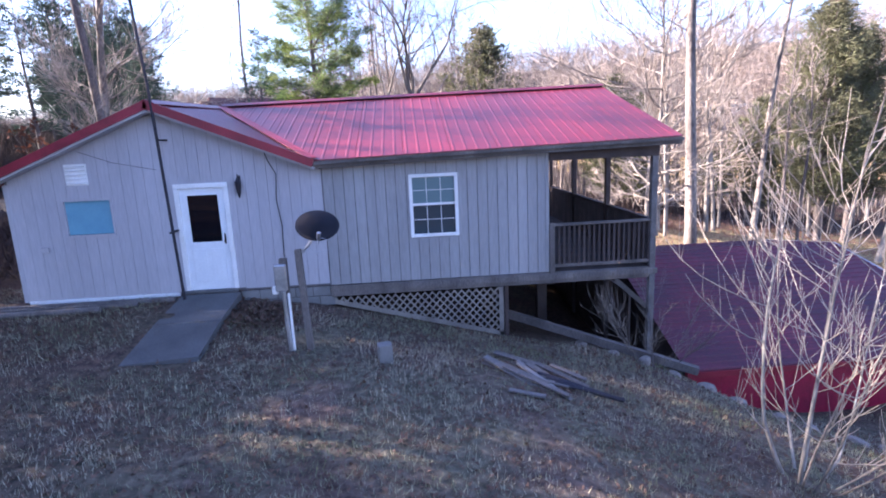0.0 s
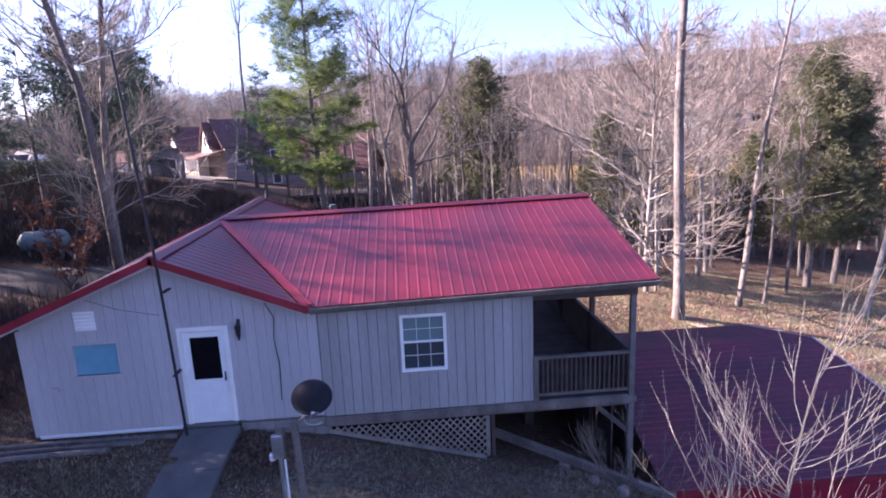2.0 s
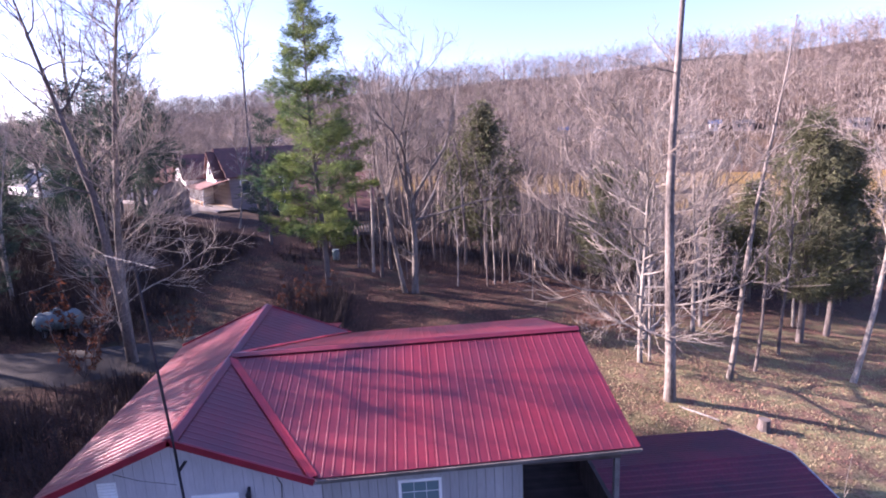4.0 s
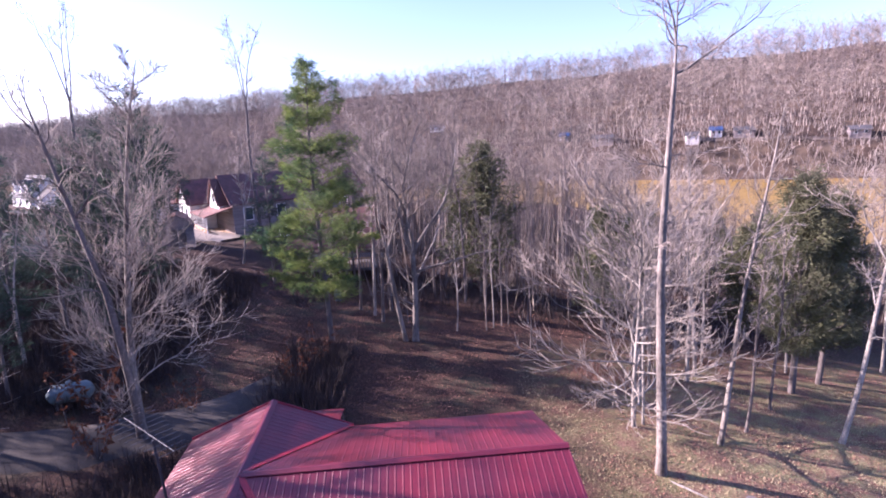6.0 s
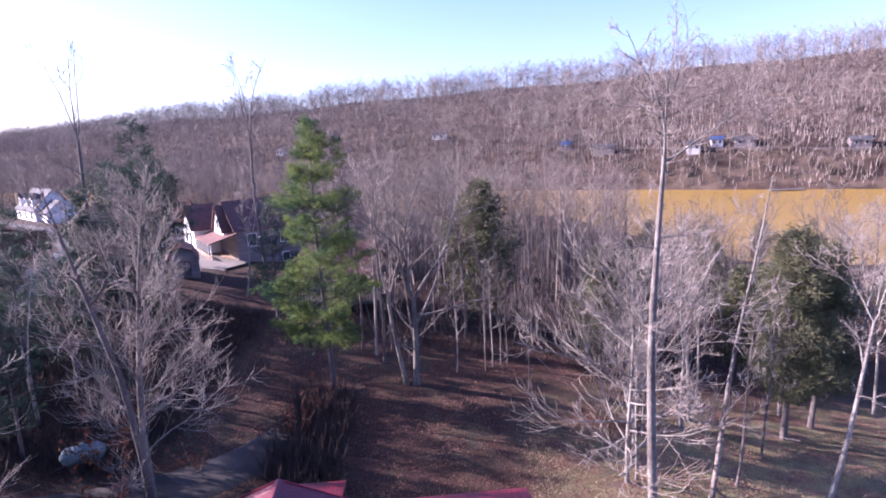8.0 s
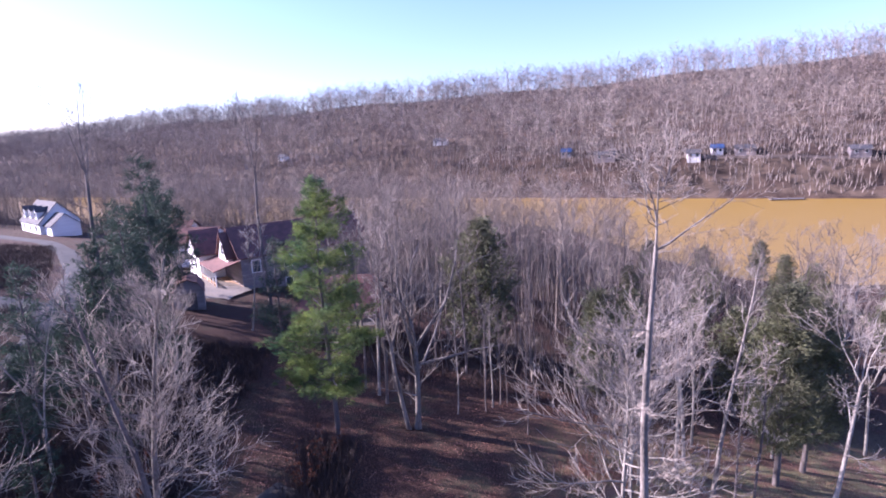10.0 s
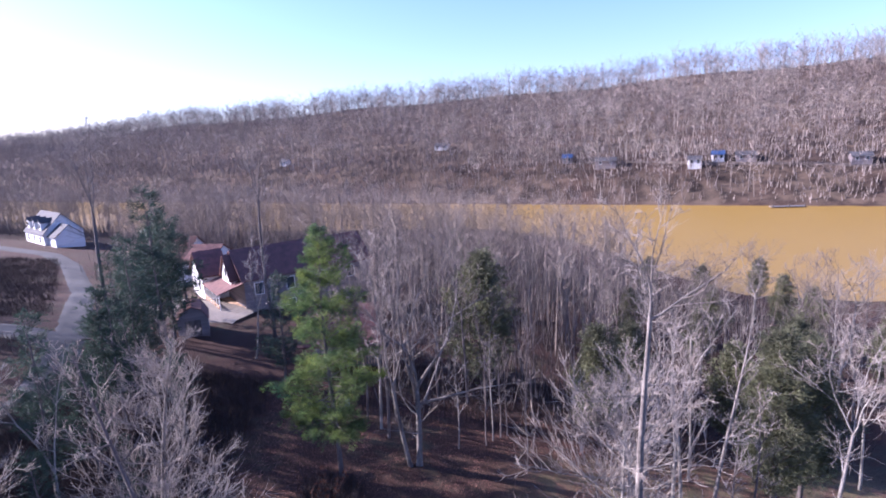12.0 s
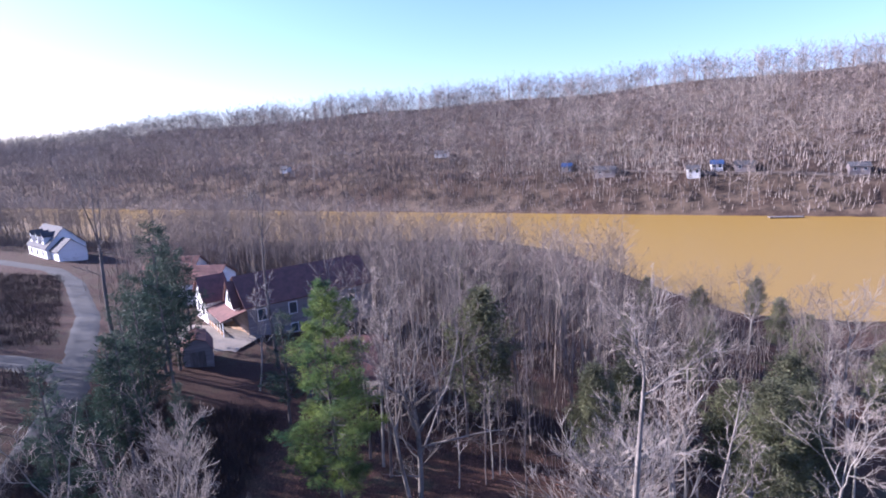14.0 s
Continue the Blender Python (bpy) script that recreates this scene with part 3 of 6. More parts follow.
def beam(name, a, b, w, h, mat, parent, label=""):
    """A board from a to b, w wide across and h high, its top on the line."""
    a, b = Vector(a), Vector(b)
    d = (b - a).normalized()
    s = d.cross(Vector((0, 0, 1)))
    s = s.normalized() if s.length > 1e-3 else Vector((1, 0, 0))
    u = s.cross(d)
    bm = bmesh.new()
    q = [[bm.verts.new(p + s * o - u * z) for o, z in ((-w / 2, 0), (w / 2, 0), (w / 2, h), (-w / 2, h))] for p in (a, b)]
    for j in range(4):
        bm.faces.new((q[0][j], q[0][(j + 1) % 4], q[1][(j + 1) % 4], q[1][j]))
    bm.faces.new(q[0][::-1])
    bm.faces.new(q[1])
    return part(name, bm, mat, parent, label)


# red rake trim over a pale soffit board on the wing's gable
for x, z in ((-7.66, ZWL), (XW1 - 0.06, ZWR)):
    beam("rake_trim", (RX, 10.52, RZF + 0.05), (x, 10.52, z + 0.05), 0.05, 0.15, M_REDTRIM, roof, "dark red rake trim")
    beam("soffit_board", (RX, 10.66, RZF - 0.10), (x, 10.66, z - 0.10), 0.26, 0.05, M_SIDING_W, roof, "pale grey soffit board")
    beam("rake_trim", (RX, 19.13, RZ + 0.15), (x, 19.13, z + 0.25), 0.05, 0.15, M_REDTRIM, roof)
beam("fascia", (XW1 - 0.1, FE + 0.04, ZE - 0.022), (XR, FE + 0.04, ZER - 0.022), 0.04, 0.14, M_WOOD, roof, "weathered grey fascia board")
beam("gutter", (XW1 - 0.08, FE - 0.02, ZE - 0.035), (XR + 0.02, FE - 0.02, ZER - 0.035), 0.06, 0.05, M_WOOD, roof)
beam("soffit_board", (XW1, 10.74, ZE - 0.12), (XR, 10.74, ZER - 0.12), 0.24, 0.03, M_SIDING, roof)
beam("fascia", (XW1, BE - 0.04, ZB - 0.022), (XR - 0.3, BE - 0.04, ZB + 0.078), 0.04, 0.14, M_WOOD, roof)
beam("rake_board", (XR - 0.03, FE + 0.04, ZER - 0.03), (XR - 0.18, RY, RZR - 0.03), 0.04, 0.13, M_WOOD, roof)
beam("rake_board", (XR - 0.33, BE - 0.02, ZB + 0.07), (XR - 0.18, RY, RZR - 0.03), 0.04, 0.13, M_WOOD, roof)
beam("fascia", (-7.62, 10.55, ZWL - 0.02), (-7.62, 19.1, ZWL + 0.18), 0.04, 0.12, M_REDTRIM, roof)
# small lean-to roof behind the wing
roof_sheets([(-4.6, 19.1, 2.75), (-2.2, 19.1, 2.75), (-2.2, 20.9, 2.4), (-4.6, 20.9, 2.4)], 0, roof, M_ROOF, name="porch_roof_sheet")
for x in (-4.5, -2.3):
    part("back_post", boxed(x - 0.05, x + 0.05, 20.75, 20.85, -1.0, 2.38), M_WOOD, cabin)


def wing_top(x):
    k = (x - RX) / ((XW1 - 0.1) - RX) if x > RX else (RX - x) / (RX + 7.62)
    return RZF + (((ZWR if x > RX else ZWL) - RZF) * k) - 0.12


def boards(x0, x1, y, z0, top, openings, mat, parent, pitch=0.203, gap=0.012, thick=0.02):
    """Upright siding boards with grooves between, cut round openings and under a roof line."""
    n = round((x1 - x0) / pitch)
    w = (x1 - x0) / n
    for i in range(n):
        a, b = x0 + i * w, x0 + (i + 1) * w - gap
        spans = [(z0, None)]
        for ox0, ox1, oz0, oz1 in openings:
            if b > ox0 and a < ox1:
                if a < ox0 - 0.02:
                    _bm = boxed(a, ox0, y - thick, y, oz0, oz1)
                    part("board", _bm, mat, parent)
                if b > ox1 + 0.02:
                    part("board", boxed(ox1, b, y - thick, y, oz0, oz1), mat, parent)
                spans = [(z0, oz0), (oz1, None)] if oz0 > z0 + 0.02 else [(oz1, None)]
                break
        for lo, hi in spans:
            tops = [(b, hi or top(b)), (a, hi or top(a))]
            if hi is None and a < RX < b:
                tops.insert(1, (RX, top(RX)))
            part("board", prism(bmesh.new(), [(a, lo), (b, lo)] + tops, y - thick, y), mat, parent)


def wall_sheet(name, outline, a, b, axis, mat, openings=()):
    """A wall of real thickness, built from blocks round its openings."""
    if not openings:
        return part(name, prism(bmesh.new(), outline, a, b, axis), mat, cabin)
    (lo, hi, z0, top) = outline
    bm = bmesh.new()
    edges = sorted({lo, hi, *[v for o in openings for v in o[:2]]} | ({RX} if lo < RX < hi else set()))
    for p, q in zip(edges, edges[1:]):
        zs = z0
        for o in openings:
            if o[0] <= p + 1e-6 and q <= o[1] + 1e-6:
                if o[2] > zs:
                    prism(bm, [(p, zs), (q, zs), (q, o[2]), (p, o[2])], a, b)
                zs = o[3]
        prism(bm, [(p, zs), (q, zs), (q, top(q)), (p, top(p))], a, b)
    return part(name, bm, mat, cabin)


def main_top(x):
    return 2.33 + 0.021 * (x - XW1)


OPEN_W = [(-6.40, -5.54, 1.22, 1.86), (-4.31, -3.40, 0.0, 2.0)]
OPEN_M = [(0.14, 1.02, 0.85, 2.02)]
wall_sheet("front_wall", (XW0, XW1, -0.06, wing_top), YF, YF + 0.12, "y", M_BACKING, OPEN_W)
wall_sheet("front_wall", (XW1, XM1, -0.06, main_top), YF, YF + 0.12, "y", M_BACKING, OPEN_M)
boards(XW0 + 0.06, XW1, YF, -0.02, wing_top, OPEN_W, M_SIDING_W, cabin, gap=0.005)
boards(XW1 + 0.02, XM1, YF, -0.06, main_top, OPEN_M, M_SIDING, cabin)
wall_sheet("side_wall", [(YF, -0.06), (YB, -0.06), (YB, 2.25), (YF, 2.25)], XW0, XW0 + 0.12, "x", M_SIDING_W)
wall_sheet("back_wall", [(XW0, -0.6), (XM1, -0.6), (XM1, 2.45), (XW1, 2.45), (RX, 3.6), (XW0, 2.35)], YB, YB + 0.12, "y", M_SIDING_W)
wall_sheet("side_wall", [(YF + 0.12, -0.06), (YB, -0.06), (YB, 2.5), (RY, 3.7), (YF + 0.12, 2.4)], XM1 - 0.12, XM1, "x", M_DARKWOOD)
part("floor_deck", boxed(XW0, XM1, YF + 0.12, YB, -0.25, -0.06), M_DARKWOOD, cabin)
part("corner_trim", boxed(XW0 - 0.03, XW0 + 0.06, YF - 0.03, YF + 0.05, -0.05, 2.22, 0.006), M_SIDING_W, cabin, "pale grey corner board")
part("corner_trim", boxed(XM1 - 0.05, XM1 + 0.03, YF - 0.03, YF + 0.08, -0.06, 2.36, 0.006), M_SIDING, cabin)
part("sill_trim", boxed(XW0 + 0.06, -4.5, YF - 0.035, YF, -0.10, -0.025, 0.006), M_WHITE, cabin, "white drip board at the wall foot")
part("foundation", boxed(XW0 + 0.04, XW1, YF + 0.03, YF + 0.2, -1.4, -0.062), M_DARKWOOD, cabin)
for i in range(5):
    for j in range(2):
        part("concrete_block", boxed(-3.32 + i * 0.35 + (0.12 if j else 0), -2.98 + i * 0.35 + (0.12 if j else 0), YF - 0.01, YF + 0.03, -0.27 - j * 0.2, -0.08 - j * 0.2, 0.005), M_BLOCK, cabin)
part("rim_beam", boxed(XW1, XP1, YF - 0.05, YF + 0.05, -0.30, -0.075, 0.01), M_WOOD, cabin, "weathered grey rim beam")
part("rim_beam", boxed(XW1 + 1.4, XP1 + 0.05, YF - 0.09, YF - 0.052, -0.22, -0.10, 0.006), M_WOOD, cabin)


def window(x0, x1, z0, z1):
    w = new("window")
    w.parent, w["label"] = cabin, "white sash window with small panes"
    t = 0.065
    y = YF - 0.045
    part("frame", box(box(box(boxed(x0, x1, y, YF + 0.02, z1 - t, z1, 0.008), x0, x1, y, YF + 0.02, z0, z0 + t, 0.008), x0, x0 + t, y, YF + 0.02, z0 + t, z1 - t), x1 - t, x1, y, YF + 0.02, z0 + t, z1 - t), M_WHITE, w)
    zm = (z0 + z1) / 2 + 0.03
    part("meeting_rail", boxed(x0 + t, x1 - t, y + 0.01, YF + 0.02, zm - 0.022, zm + 0.022, 0.004), M_WHITE, w)
    for lo, hi, yy in ((z0 + t, zm - 0.022, YF + 0.012), (zm + 0.022, z1 - t, YF - 0.005)):
        xs = [x0 + t + (x1 - x0 - 2 * t) * k / 3 for k in range(4)]
        zs = [lo, (lo + hi) / 2, hi]
        for i in range(3):
            for j in range(2):
                p = part("pane", boxed(xs[i], xs[i + 1], yy, yy + 0.005, zs[j], zs[j + 1]), M_GLASS if lo < zm - 0.1 else M_UPPERGLASS, w)
        for i in (1, 2):
            part("muntin", boxed(xs[i] - 0.005, xs[i] + 0.005, yy - 0.012, yy - 0.001, lo, hi), M_WHITE, w)
        part("muntin", boxed(xs[0], xs[3], yy - 0.011, yy - 0.002, zs[1] - 0.005, zs[1] + 0.005), M_WHITE, w)


window(0.10, 1.06, 0.81, 2.06)
wing_window = new("window")
wing_window.parent, wing_window["label"] = cabin, "small blue-grey window with grey trim"
part("frame", box(box(box(boxed(-6.43, -5.51, YF - 0.035, YF + 0.05, 1.86, 1.90), -6.43, -5.51, YF - 0.05, YF + 0.05, 1.18, 1.22), -6.43, -6.39, YF - 0.035, YF + 0.05, 1.22, 1.86), -5.55, -5.51, YF - 0.035, YF + 0.05, 1.22, 1.86), M_SIDING_W, wing_window)
part("pane", boxed(-6.39, -5.55, YF + 0.02, YF + 0.03, 1.22, 1.86), M_BLUEPANEL, wing_window)

door = new("door")
door.parent, door["label"] = cabin, "white half-glazed entrance door, closed"
part("casing", box(box(boxed(-4.36, -4.27, YF - 0.045, YF + 0.05, 0.0, 2.0, 0.006), -3.44, -3.35, YF - 0.045, YF + 0.05, 0.0, 2.0, 0.006), -4.36, -3.35, YF - 0.045, YF + 0.05, 2.0, 2.09, 0.006), M_WHITE, door)
part("leaf", box(box(box(boxed(-4.27, -3.44, YF + 0.0, YF + 0.04, 0.0, 0.95), -4.27, -4.14, YF + 0.0, YF + 0.04, 0.95, 2.0), -3.57, -3.44, YF + 0.0, YF + 0.04, 0.95, 2.0), -4.14, -3.57, YF + 0.0, YF + 0.04, 1.86, 2.0), M_DOOR, door)
part("glass", boxed(-4.14, -3.57, YF + 0.015, YF + 0.025, 0.95, 1.86), M_DARKGLASS, door, "dark door glass")
for a, b in ((-4.16, -3.90), (-3.81, -3.55)):
    part("panel", boxed(a, b, YF - 0.012, YF - 0.001, 0.16, 0.82, 0.005), M_DOOR, door)
part("handle", box(boxed(-3.525, -3.495, YF - 0.02, YF, 0.90, 1.10, 0.004), -3.52, -3.50, YF - 0.07, YF - 0.02, 0.93, 0.97, 0.004), M_BLACK, door, "black door handle")
part("threshold", boxed(-4.36, -3.35, YF - 0.12, YF + 0.02, -0.05, 0.0, 0.006), M_CONCRETE, door)

vent = new("wall_vent")
vent.parent, vent["label"] = cabin, "white louvred wall vent"
part("frame", boxed(-6.27, -5.87, YF - 0.032, YF - 0.021, 2.16, 2.55), M_WHITE, vent)
for k in range(5):
    part("slat", boxed(-6.25, -5.89, -0.016, 0.016, -0.003, 0.003, m=Matrix.Translation((0, YF - 0.05, 2.20 + k * 0.075)) @ Matrix.Rotation(radians(35), 4, "X")), M_WHITE, vent)
part("meter_box", boxed(-6.92, -6.78, YF - 0.09, YF - 0.02, 0.92, 1.02, 0.01), M_SIDING_W, cabin, "small painted junction box")
lamp = new("wall_lantern")
lamp.parent, lamp["label"] = cabin, "dark metal wall lantern, unlit"
part("bracket", tubed([(-3.12, YF - 0.02, 2.12), (-3.12, YF - 0.12, 2.16), (-3.12, YF - 0.12, 2.05)], 0.012), M_DARKMETAL, lamp)
part("backplate", boxed(-3.15, -3.09, YF - 0.035, YF - 0.02, 1.98, 2.20, 0.006), M_DARKMETAL, lamp)
part("lantern_body", tubed([(-3.12, YF - 0.12, 1.78), (-3.12, YF - 0.12, 1.90), (-3.12, YF - 0.12, 2.08), (-3.12, YF - 0.12, 2.16)], [0.012, 0.045, 0.07, 0.02], 6), M_DARKMETAL, lamp)
part("finial", tubed([(-3.12, YF - 0.12, 2.15), (-3.12, YF - 0.12, 2.24)], [0.02, 0.006], 6), M_DARKMETAL, lamp)
part("wall_cable", tubed([(-2.62, YF - 0.04, 2.7), (-2.55, YF - 0.03, 2.45), (-2.42, YF - 0.03, 2.2), (-2.46, YF - 0.03, 1.7), (-2.40, YF - 0.03, 1.2), (-2.43, YF - 0.03, 0.4)], 0.009, 5), M_BLACK, cabin, "thin black wall cable")
part("wall_cable", tubed([(-6.0, YF - 0.03, 2.78), (-5.4, YF - 0.03, 2.55), (-4.62, YF - 0.03, 2.38)], 0.006, 5), M_BACKING, cabin)

# mast with an aerial, strapped to the gable
mast = thing("antenna_mast", (-4.5, YF - 0.34, 0.0), "dark steel mast with television aerial against the gable", "antenna")
part("mast_pipe", tubed([(0.2, 0, -0.15), (0.09, 0, 3.5), (-0.13, 0, 7.35)], 0.029, 8), M_DARKMETAL, mast)
for z in (1.2, 2.9):
    part("strap", boxed(0.10, 0.16, -0.03, 0.32, z, z + 0.03), M_DARKMETAL, mast)
aerial = part("boom", tubed([(-1.3, 1.2, 7.3), (0.45, -0.4, 7.3)], 0.010, 6), M_ALU, mast, "bare aluminium aerial boom")
for k in range(11):
    f = k / 10
    c = Vector((-1.3, 1.2, 7.31)).lerp(Vector((0.45, -0.4, 7.31)), f)
    h = Vector((0.67, 0.74, 0)) * (0.62 - 0.3 * f)
    part("element", tubed([c - h, c + h], 0.006, 5), M_ALU, aerial)

# the porch at the end of the main wing
part("deck_frame", boxed(XM1 + 0.004, XP1, YF + 0.06, YB, -0.28, -0.12), M_WOOD, cabin)
n = 52
for k in range(n):
    y = YF - 0.04 + (YB - YF) * k / n
    # dark wood here puts the porch's inner shade into the plank colour
    part("deck_plank", boxed(XM1 + 0.01, XP1 + 0.03, y, y + (YB - YF) / n - 0.008, -0.118, -0.085), M_DARKWOOD, cabin)
POSTS = [(XP1 - 0.05, YF + 0.0), (XP1 - 0.05, 13.4), (XP1 - 0.05, 16.1), (XP1 - 0.05, YB - 0.1)]
for i, (x, y) in enumerate(POSTS):
    part("porch_post", boxed(x - 0.06, x + 0.06, y - 0.06, y + 0.06, height(x, y) - 0.3, 2.2, 0.008), M_DECKGREY if i == 0 else M_DARKWOOD, cabin)
part("porch_beam", boxed(XM1 + 0.03, XP1 + 0.03, YF - 0.05, YF + 0.07, 2.2, 2.46), M_DARKWOOD, cabin)
part("porch_beam", boxed(XP1 - 0.12, XP1 + 0.02, YF + 0.07, YB, 2.2, 2.4), M_DARKWOOD, cabin)
part("porch_beam", boxed(XM1, XP1 - 0.12, YB - 0.12, YB, 2.2, 2.4), M_DARKWOOD, cabin)
for k in range(6):
    y = YF + 0.7 + k * 1.3
    part("rafter", boxed(XM1, XP1 - 0.12, y, y + 0.05, 2.3, 2.42), M_DARKWOOD, cabin)
rail = new("porch_railing")
rail.parent, rail["label"] = cabin, "weathered wooden railing with close balusters"
part("top_rail", boxed(XM1 + 0.12, XP1 - 0.11, YF - 0.05, YF + 0.06, 0.88, 0.93, 0.006), M_WOOD, rail)
part("bottom_rail", boxed(XM1 + 0.12, XP1 - 0.11, YF - 0.02, YF + 0.03, 0.02, 0.09, 0.006), M_WOOD, rail)
part("rail_post", boxed(XM1 + 0.03, XM1 + 0.14, YF - 0.06, YF + 0.05, -0.3, 0.95, 0.006), M_WOOD, rail)
for k in range(19):
    x = XM1 + 0.22 + k * 0.104
    part("baluster", boxed(x, x + 0.038, YF - 0.02, YF + 0.02, 0.09, 0.88), M_DARKWOOD, rail)
part("top_rail", boxed(XP1 - 0.1, XP1 + 0.0, YF + 0.07, YB - 0.1, 0.88, 0.93), M_DARKWOOD, rail)
for k in range(60):
    y = YF + 0.12 + k * 0.129
    part("baluster", boxed(XP1 - 0.075, XP1 - 0.035, y, y + 0.085, -0.08, 0.88), M_DARKWOOD, rail)
part("top_rail", boxed(XM1, XP1 - 0.1, YB - 0.1, YB, 0.88, 0.93), M_DARKWOOD, rail)
for k in range(18):
    x = XM1 + 0.08 + k * 0.12
    part("baluster", boxed(x, x + 0.06, YB - 0.07, YB - 0.03, -0.08, 0.88), M_DARKWOOD, rail)
# brace and stringer under the porch
beam("brace", (XP1 - 0.75, YF + 0.06, -0.30), (XP1 - 0.05, YF + 0.06, -0.95), 0.05, 0.10, M_WOOD, cabin)
beam("stringer", (2.1, YF + 0.7, -1.05), (5.7, YF - 0.9, -2.0), 0.14, 0.16, M_WOOD, cabin, "sloping timber edging under the porch")
for x, y in ((2.1, 13.0), (2.1, 16.0), (-0.5, 14.0), (3.4, 13.6), (0.4, 18.5)):
    part("pier", boxed(x - 0.12, x + 0.12, y - 0.12, y + 0.12, height(x, y) - 0.3, -0.25), M_DARKWOOD, cabin)
# added dark sheets, closing the space under cabin and porch so it stays dark
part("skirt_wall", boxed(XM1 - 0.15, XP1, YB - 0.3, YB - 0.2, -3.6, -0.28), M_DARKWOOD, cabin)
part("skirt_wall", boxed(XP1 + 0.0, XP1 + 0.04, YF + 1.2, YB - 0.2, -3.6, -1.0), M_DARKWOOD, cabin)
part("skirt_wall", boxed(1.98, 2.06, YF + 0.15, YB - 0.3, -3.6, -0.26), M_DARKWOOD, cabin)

# lattice skirt below the main wall, following the ground
lattice = new("lattice_skirt")
lattice.parent, lattice["label"] = cabin, "tan diagonal wooden lattice skirt"
LX0, LX1, LZ = XW1 + 0.08, 1.92, -0.31


def lattice_foot(x):
    return -0.42 - 0.92 * ((x - LX0) / (LX1 - LX0)) ** 1.1


part("lattice_frame", boxed(LX1 - 0.09, LX1, YF - 0.045, YF - 0.005, lattice_foot(LX1) - 0.1, LZ), M_LATTICE, lattice)
beam("lattice_frame", (LX0, YF - 0.03, lattice_foot(LX0) + 0.06), (LX1, YF - 0.03, lattice_foot(LX1) + 0.06), 0.03, 0.09, M_LATTICE, lattice)
for sgn in (1, -1):
    for k in range(-10, 32):
        x = LX0 + k * 0.15
        pts = []
        for s in np.linspace(0, 1.3, 60):
            px, pz = x + sgn * s * 0.9, LZ - s
            if LX0 <= px <= LX1 - 0.05 and pz >= lattice_foot(px):
                pts.append((px, pz))
        if len(pts) > 3:
            yy = YF - 0.025 - (0.008 if sgn > 0 else 0)
            beam("lath", (pts[0][0], yy, pts[0][1]), (pts[-1][0], yy, pts[-1][1]), 0.007, 0.036, M_LATTICE, lattice)

# ---- the low red-roofed building ----
outbuilding = thing("outbuilding", (0, 0, 0), "low outbuilding with weathered dark red metal roof", "building")
lroof = new("roof")
lroof.parent = outbuilding
OB = dict(fl=(5.75, 10.5), fr=(13.35, 10.5), rl=(5.75, 14.7), rr=(12.25, 14.7), bl=(5.75, 16.7), br=(11.35, 16.7))
ZF_, ZR_, ZK_ = -2.35, -0.72, -0.95


def ob(k, z):
    return (*OB[k], z)


roof_sheets([ob("fl", ZF_), ob("fr", ZF_), ob("rr", ZR_), ob("rl", ZR_)], 1, lroof, M_LOWROOF, 0.7, 4, 0.02)
roof_sheets([ob("rl", ZR_ + 0.004), ob("rr", ZR_ + 0.004), ob("br", ZK_), ob("bl", ZK_)], 1, lroof, M_LOWROOF, 0.7, 5, 0.016)
for a, b in (("fr", "rr"), ("rr", "br")):
    za = {"f": ZF_, "r": ZR_, "b": ZK_}
    beam("rake_trim", ob(a, za[a[0]] + 0.02), ob(b, za[b[0]] + 0.02), 0.05, 0.12, M_STEEL, lroof, "pale metal roof edge")
beam("fascia", ob("fl", ZF_ - 0.02), ob("fr", ZF_ - 0.02), 0.05, 0.12, M_REDTRIM, lroof)
for k in range(18):
    a = 5.8 + k * 0.405
    part("wall_sheet", boxed(a, a + 0.4, 10.62, 10.66, -4.6, ZF_ - 0.03), M_REDWALL, outbuilding)
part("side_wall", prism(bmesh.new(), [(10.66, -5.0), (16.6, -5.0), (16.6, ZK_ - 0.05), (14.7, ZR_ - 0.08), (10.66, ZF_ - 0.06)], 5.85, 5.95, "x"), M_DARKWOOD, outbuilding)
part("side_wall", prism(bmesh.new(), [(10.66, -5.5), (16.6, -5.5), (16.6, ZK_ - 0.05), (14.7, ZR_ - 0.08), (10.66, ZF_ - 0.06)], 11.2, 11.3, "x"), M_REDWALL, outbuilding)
part("back_wall", boxed(5.95, 11.2, 16.5, 16.6, -5.5, ZK_ - 0.05), M_REDWALL, outbuilding)

# ---- yard things ----
walkway = thing("walkway", (0, 0, 0), "worn grey concrete walkway slabs sloping from the door", "walkway")
part("slab", slab(bmesh.new(), [(-4.42, 10.72, -0.055), (-3.30, 10.72, -0.055), (-3.30, 9.41, -0.20), (-4.42, 9.41, -0.2)], 0.25), M_CONCRETE, walkway)
part("slab", slab(bmesh.new(), [(-4.42, 9.395, -0.202), (-3.30, 9.395, -0.202), (-3.28, 8.2, -0.38), (-4.36, 8.0, -0.36)], 0.25), M_CONCRETE, walkway)
dish = thing("satellite_dish", (-1.62, 8.45, height(-1.62, 8.45)), "dark satellite dish on a leaning weathered wooden post", "satellite dish")
part("wood_post", boxed(-0.05, 0.05, -0.05, 0.05, -0.2, 1.65, 0.008, m=Matrix.Rotation(radians(-2), 4, "Y")), M_WOOD, dish)
bm = bmesh.new()
